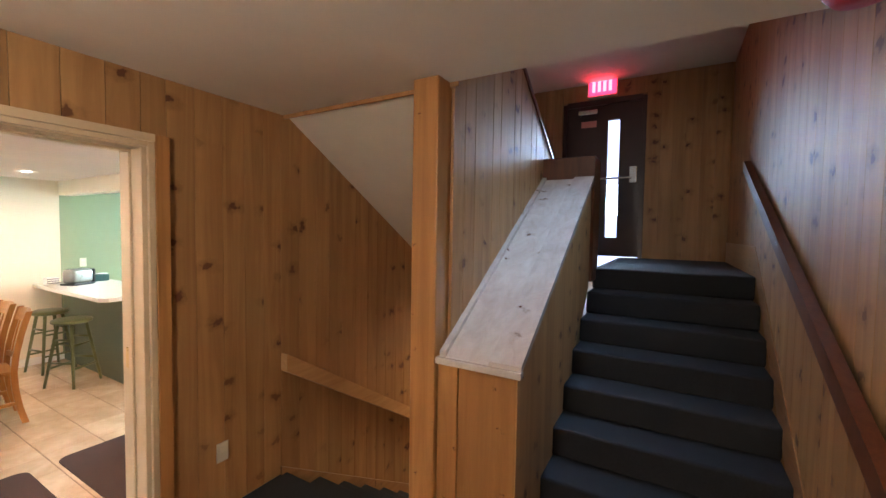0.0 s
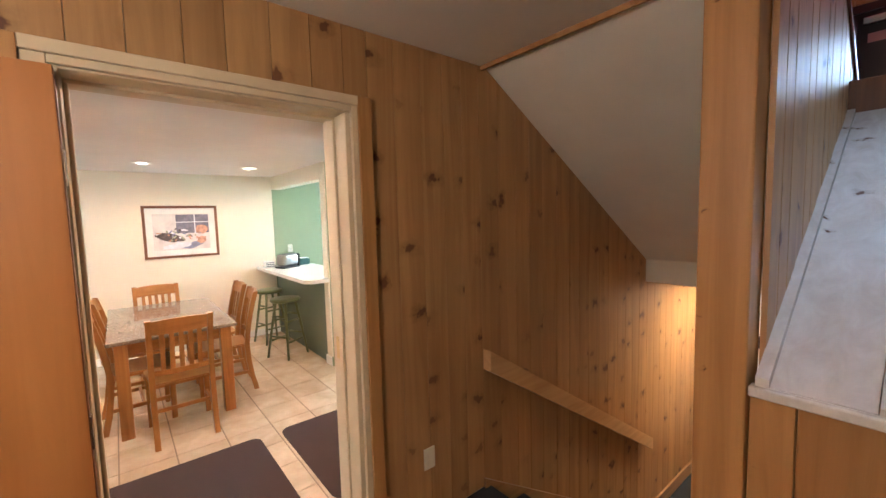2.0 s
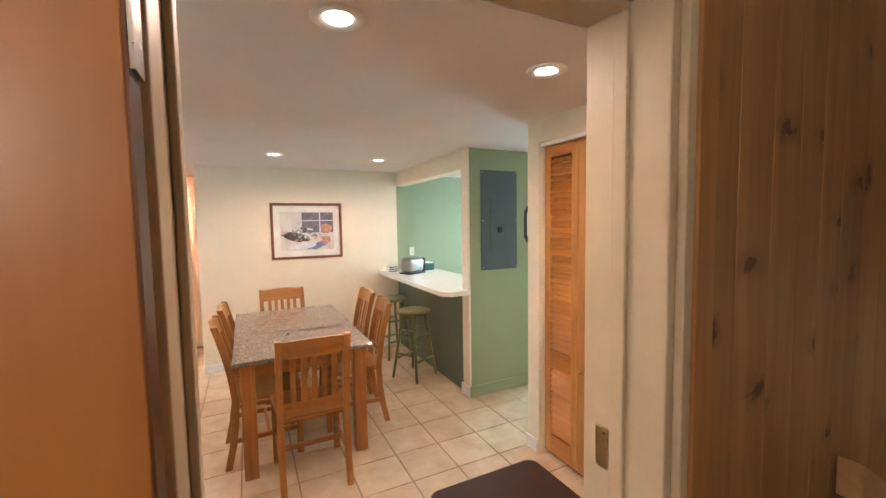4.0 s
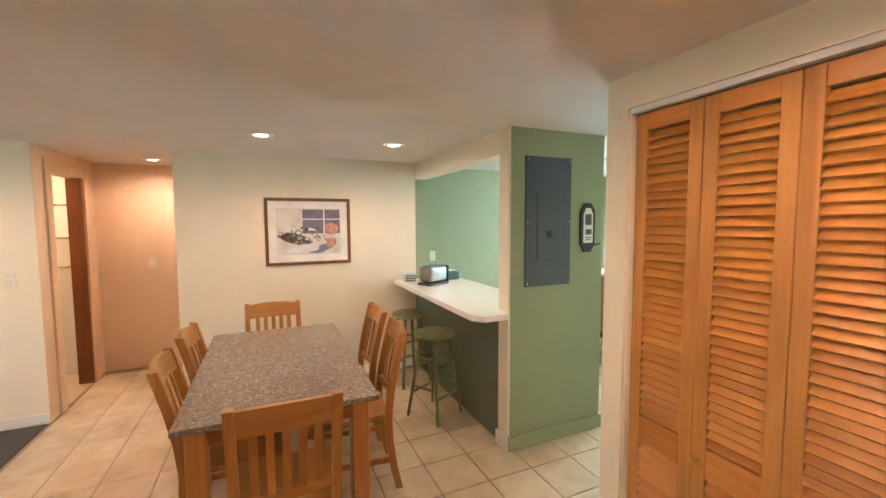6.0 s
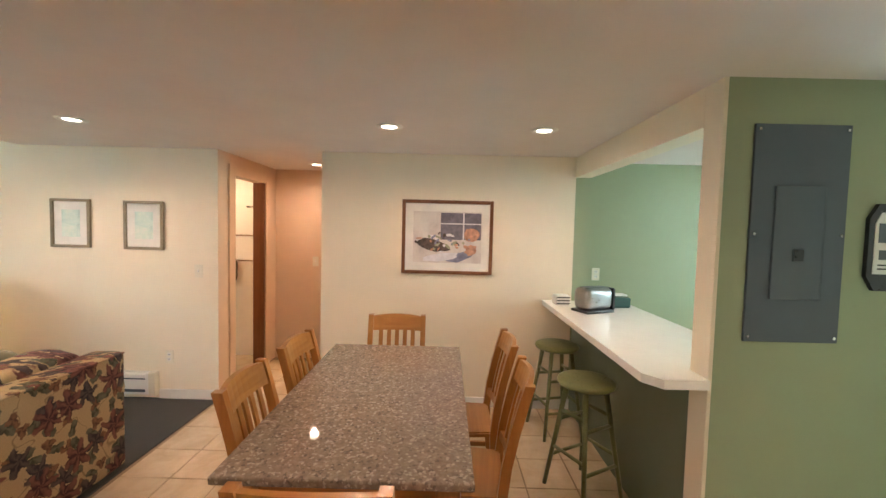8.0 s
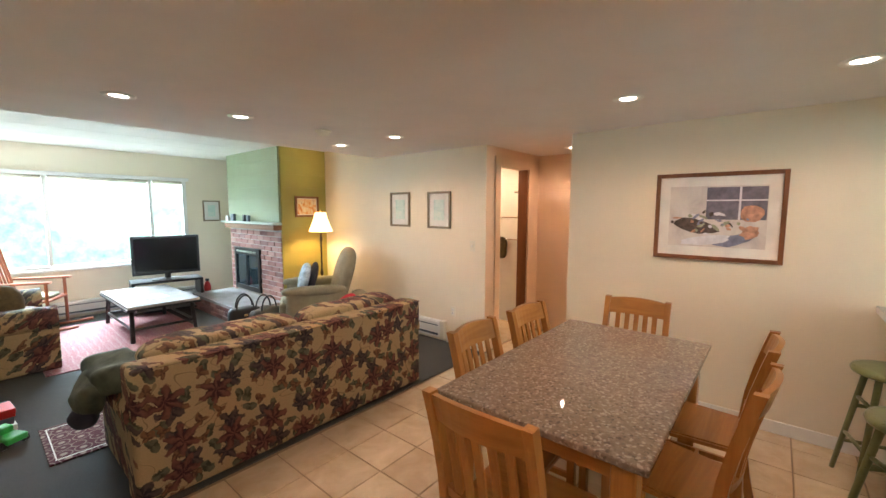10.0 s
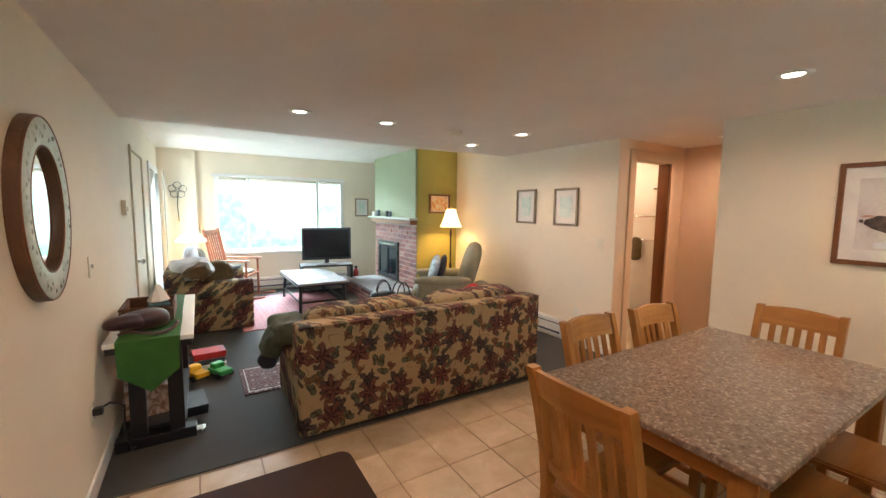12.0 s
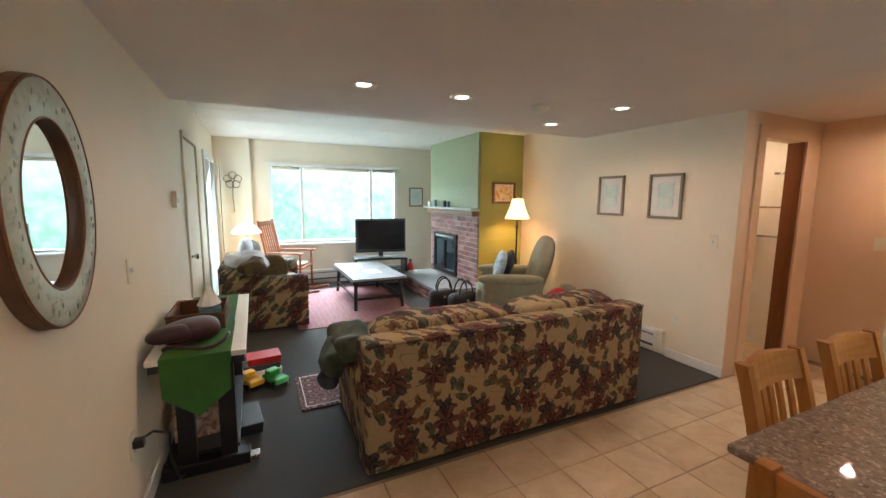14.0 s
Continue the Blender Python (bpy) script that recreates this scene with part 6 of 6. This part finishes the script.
for cx, cy, m_, lb in ((-3.02, -2.3, YELLOW, "yellow plastic toy truck"), (-3.2, -2.27, TOY_GREEN, "green plastic toy truck")):
    o = thing("toy_truck", pose(cx, cy, 0.006, 0, 0, 30), lb, "toy")
    part("body", block(-0.06, 0.06, -0.1, 0.1, 0.03, 0.075, 0.012, 3), m_, o)
    part("cab", block(-0.05, 0.05, -0.08, 0.0, 0.07, 0.12, 0.015, 3), m_, o)
    for sx in (-0.06, 0.06):
        for y in (-0.06, 0.06):
            part("wheel", cyl(bmesh.new(), (sx - 0.012, y, 0.028), (sx + 0.012, y, 0.028), 0.028), PLASTIC, o)
pc = thing("power_cord", pose(0, 0, 0), "dark power cord hanging from the wall outlet", "cord")
part("cord", tube(bmesh.new(), [(EX - 0.01, -0.97, 0.43), (EX - 0.07, -1.03, 0.44), (EX - 0.12, -1.1, 0.38), (EX - 0.1, -1.18, 0.2), (EX - 0.12, -1.25, 0.03), (EX - 0.2, -1.4, 0.012)], 0.006), PLASTIC, pc)
part("plug", block(EX - 0.05, EX - 0.005, -0.99, -0.95, 0.41, 0.45, 0.006), PLASTIC, pc)
wall_plate("wall_outlet", pose(EX, -0.97, 0.42, 0, 0, 180), "ivory outlet with plugged cord", True)

hk = thing("ceiling_hook", pose(-3.0, 2.01, ZC), "small dark hook hanging from the ceiling", "hook")
part("shank", cyl(bmesh.new(), (0, 0, 0), (0, 0, -0.035), 0.003), IRON, hk)
part("curl", tube(bmesh.new(), [(0.012 * math.sin(k * 0.5), 0, -0.047 + 0.012 * math.cos(k * 0.5)) for k in range(9)], 0.003, 6), IRON, hk)

# ---- outdoors ----
struct("ground", block(-60, 60, -60, -6.3, -0.9, -0.6), plain("lawn", (0.06, 0.11, 0.03), 0.9, vary=0.3, scale=2, grain=30), "green lawn outside the window", "ground")
struct("backdrop", block(-30, 24, -14.2, -14.0, -1, 12), FOLIAGE, "glowing backdrop of sunlit trees beyond the window", "backdrop")
struct("backdrop_side", block(6.0, 6.2, -14, -2, -1, 12), FOLIAGE, "glowing backdrop of sunlit trees beyond the glass door", "backdrop")
struct("backdrop_north", block(-16, 4, 10, 10.2, -1, 10), FOLIAGE, "glowing backdrop of sunlit trees beyond the kitchen window", "backdrop")

# ---- floor tiles ----
T = 0.3175
tile_mesh = part("tile", block(-T / 2 + 0.0035, T / 2 - 0.0035, -T / 2 + 0.0035, T / 2 - 0.0035, -0.01, 0.0, 0.002, 1), TILE, floor)
first, count = tile_mesh, 0
gx, gy = -3.99, -0.495
rest = bmesh.new()
for i in range(-13, 6):
    for j in range(-2, 20):
        cx, cy = gx + (i + 0.5) * T, gy + (j + 0.5) * T
        inside = (WX - 1.1 < cx < EX) and (TY + 0.02 < cy < 5.5)
        if not inside or (cx < WX and not -0.8 < cy < 0.2) or (cy > 2.5 and not -6.9 < cx < -4.0):
            continue
        if count < 300 and cy > TY + 0.15:
            o = new("tile", first.data) if count else first
            o.parent = floor
            o.matrix_basis = pose(cx, cy, 0.0, random.uniform(-0.08, 0.08), random.uniform(-0.08, 0.08), 0)
            count += 1
        else:
            y0 = max(cy - T / 2 + 0.0035, TY)
            bx(rest, cx - T / 2 + 0.0035, cx + T / 2 - 0.0035, y0, cy + T / 2 - 0.0035, -0.01, 0.0)
r_ = part("tile_rest", rest, TILE, floor, "more tiles of the same floor")
tagged(r_, kind="stuff")

# ---- fireplace bricks ----
BL, BH, MJ = 0.2, 0.062, 0.011
b_mesh = None
for z_i in range(19):
    z = MJ / 2 + z_i * (BH + MJ)
    if z + BH > 1.27:
        break
    y = Y0 - (BL / 2 if z_i % 2 else 0)
    while y < Y1:
        a, b = max(y, Y0), min(y + BL, Y1 - 0.004)
        y += BL + MJ
        if b - a < 0.03:
            continue
        if z + BH > FZ0 - 0.005 and z < FZ1 and b > FB0 and a < FB1:
            if a < FB0 - 0.03:
                b = FB0
            elif b > FB1 + 0.03:
                a = FB1
            else:
                continue
        o = part("brick", block(CX - 0.03, CX + random.uniform(-0.002, 0.003), a, b, z, z + BH), BRICK, fp)
for z_i in range(3):
    z = 0.004 + z_i * 0.066
    y = Y0 + 0.01 - (BL / 2 if z_i % 2 else 0)
    while y < Y1:
        a, b = max(y, Y0 + 0.01), min(y + BL, Y1 - 0.012)
        y += BL + MJ
        if b - a > 0.04:
            part("hearth_brick", block(CX + 0.55, CX + 0.6, a, b, z, z + 0.056), BRICK, fp)
    for k in range(3):
        part("hearth_brick", block(CX + 0.01 + 0.2 * k, CX + 0.19 + 0.2 * k, Y1 - 0.03, Y1 - 0.008, z, z + 0.056), BRICK, fp)

# ---- pine boards ----
def boards(parent, spans, make):
    for a, b in spans:
        u = a
        while u < b - 0.02:
            w = min(random.choice((0.13, 0.14, 0.155)), b - u)
            part("pine_board", make(u, u + w - 0.0015), PINE, parent)
            u += w


we = bpy.data.objects["wall_entry"]
boards(we, [(-1.74, 0.2)], lambda a, b: block(HX - 0.021, HX - random.uniform(0, 0.0008), a, b, 0, ZH - 0.002, 0.0015, 1))
boards(we, [(0.345, 1.475)], lambda a, b: block(HX - 0.021, HX - random.uniform(0, 0.0008), a, b, 2.162, ZH - 0.002, 0.0015, 1))
boards(we, [(1.476, 6.44)], lambda a, b: block(HX - 0.021, HX - random.uniform(0, 0.0008), a, b, -1.45 if b > 2.25 else 0, ZH - 0.002, 0.0015, 1))
boards(bpy.data.objects["wall_hall_east"], [(-1.74, 5.88)], lambda a, b: block(0.5, 0.521, a, b, 0, ZU - 0.002, 0.0015, 1))
boards(bpy.data.objects["wall_landing"], [(-0.355, 0.5)], lambda a, b: block(a, b, 5.878, 5.901, 1.4, ZU - 0.002, 0.0015, 1))
boards(bpy.data.objects["wall_landing"], [(-2.3, -1.37)], lambda a, b: block(a, b, 5.878, 5.901, 1.4, ZU - 0.002, 0.0015, 1))
boards(bpy.data.objects["wall_landing"], [(-1.36, -0.36)], lambda a, b: block(a, b, 5.878, 5.901, 3.425, ZU - 0.002, 0.0015, 1))
boards(bpy.data.objects["wall_hall_south"], [(-2.32, 0.5)], lambda a, b: block(a, b, -1.751, -1.73, 0, ZH - 0.002, 0.0015, 1))
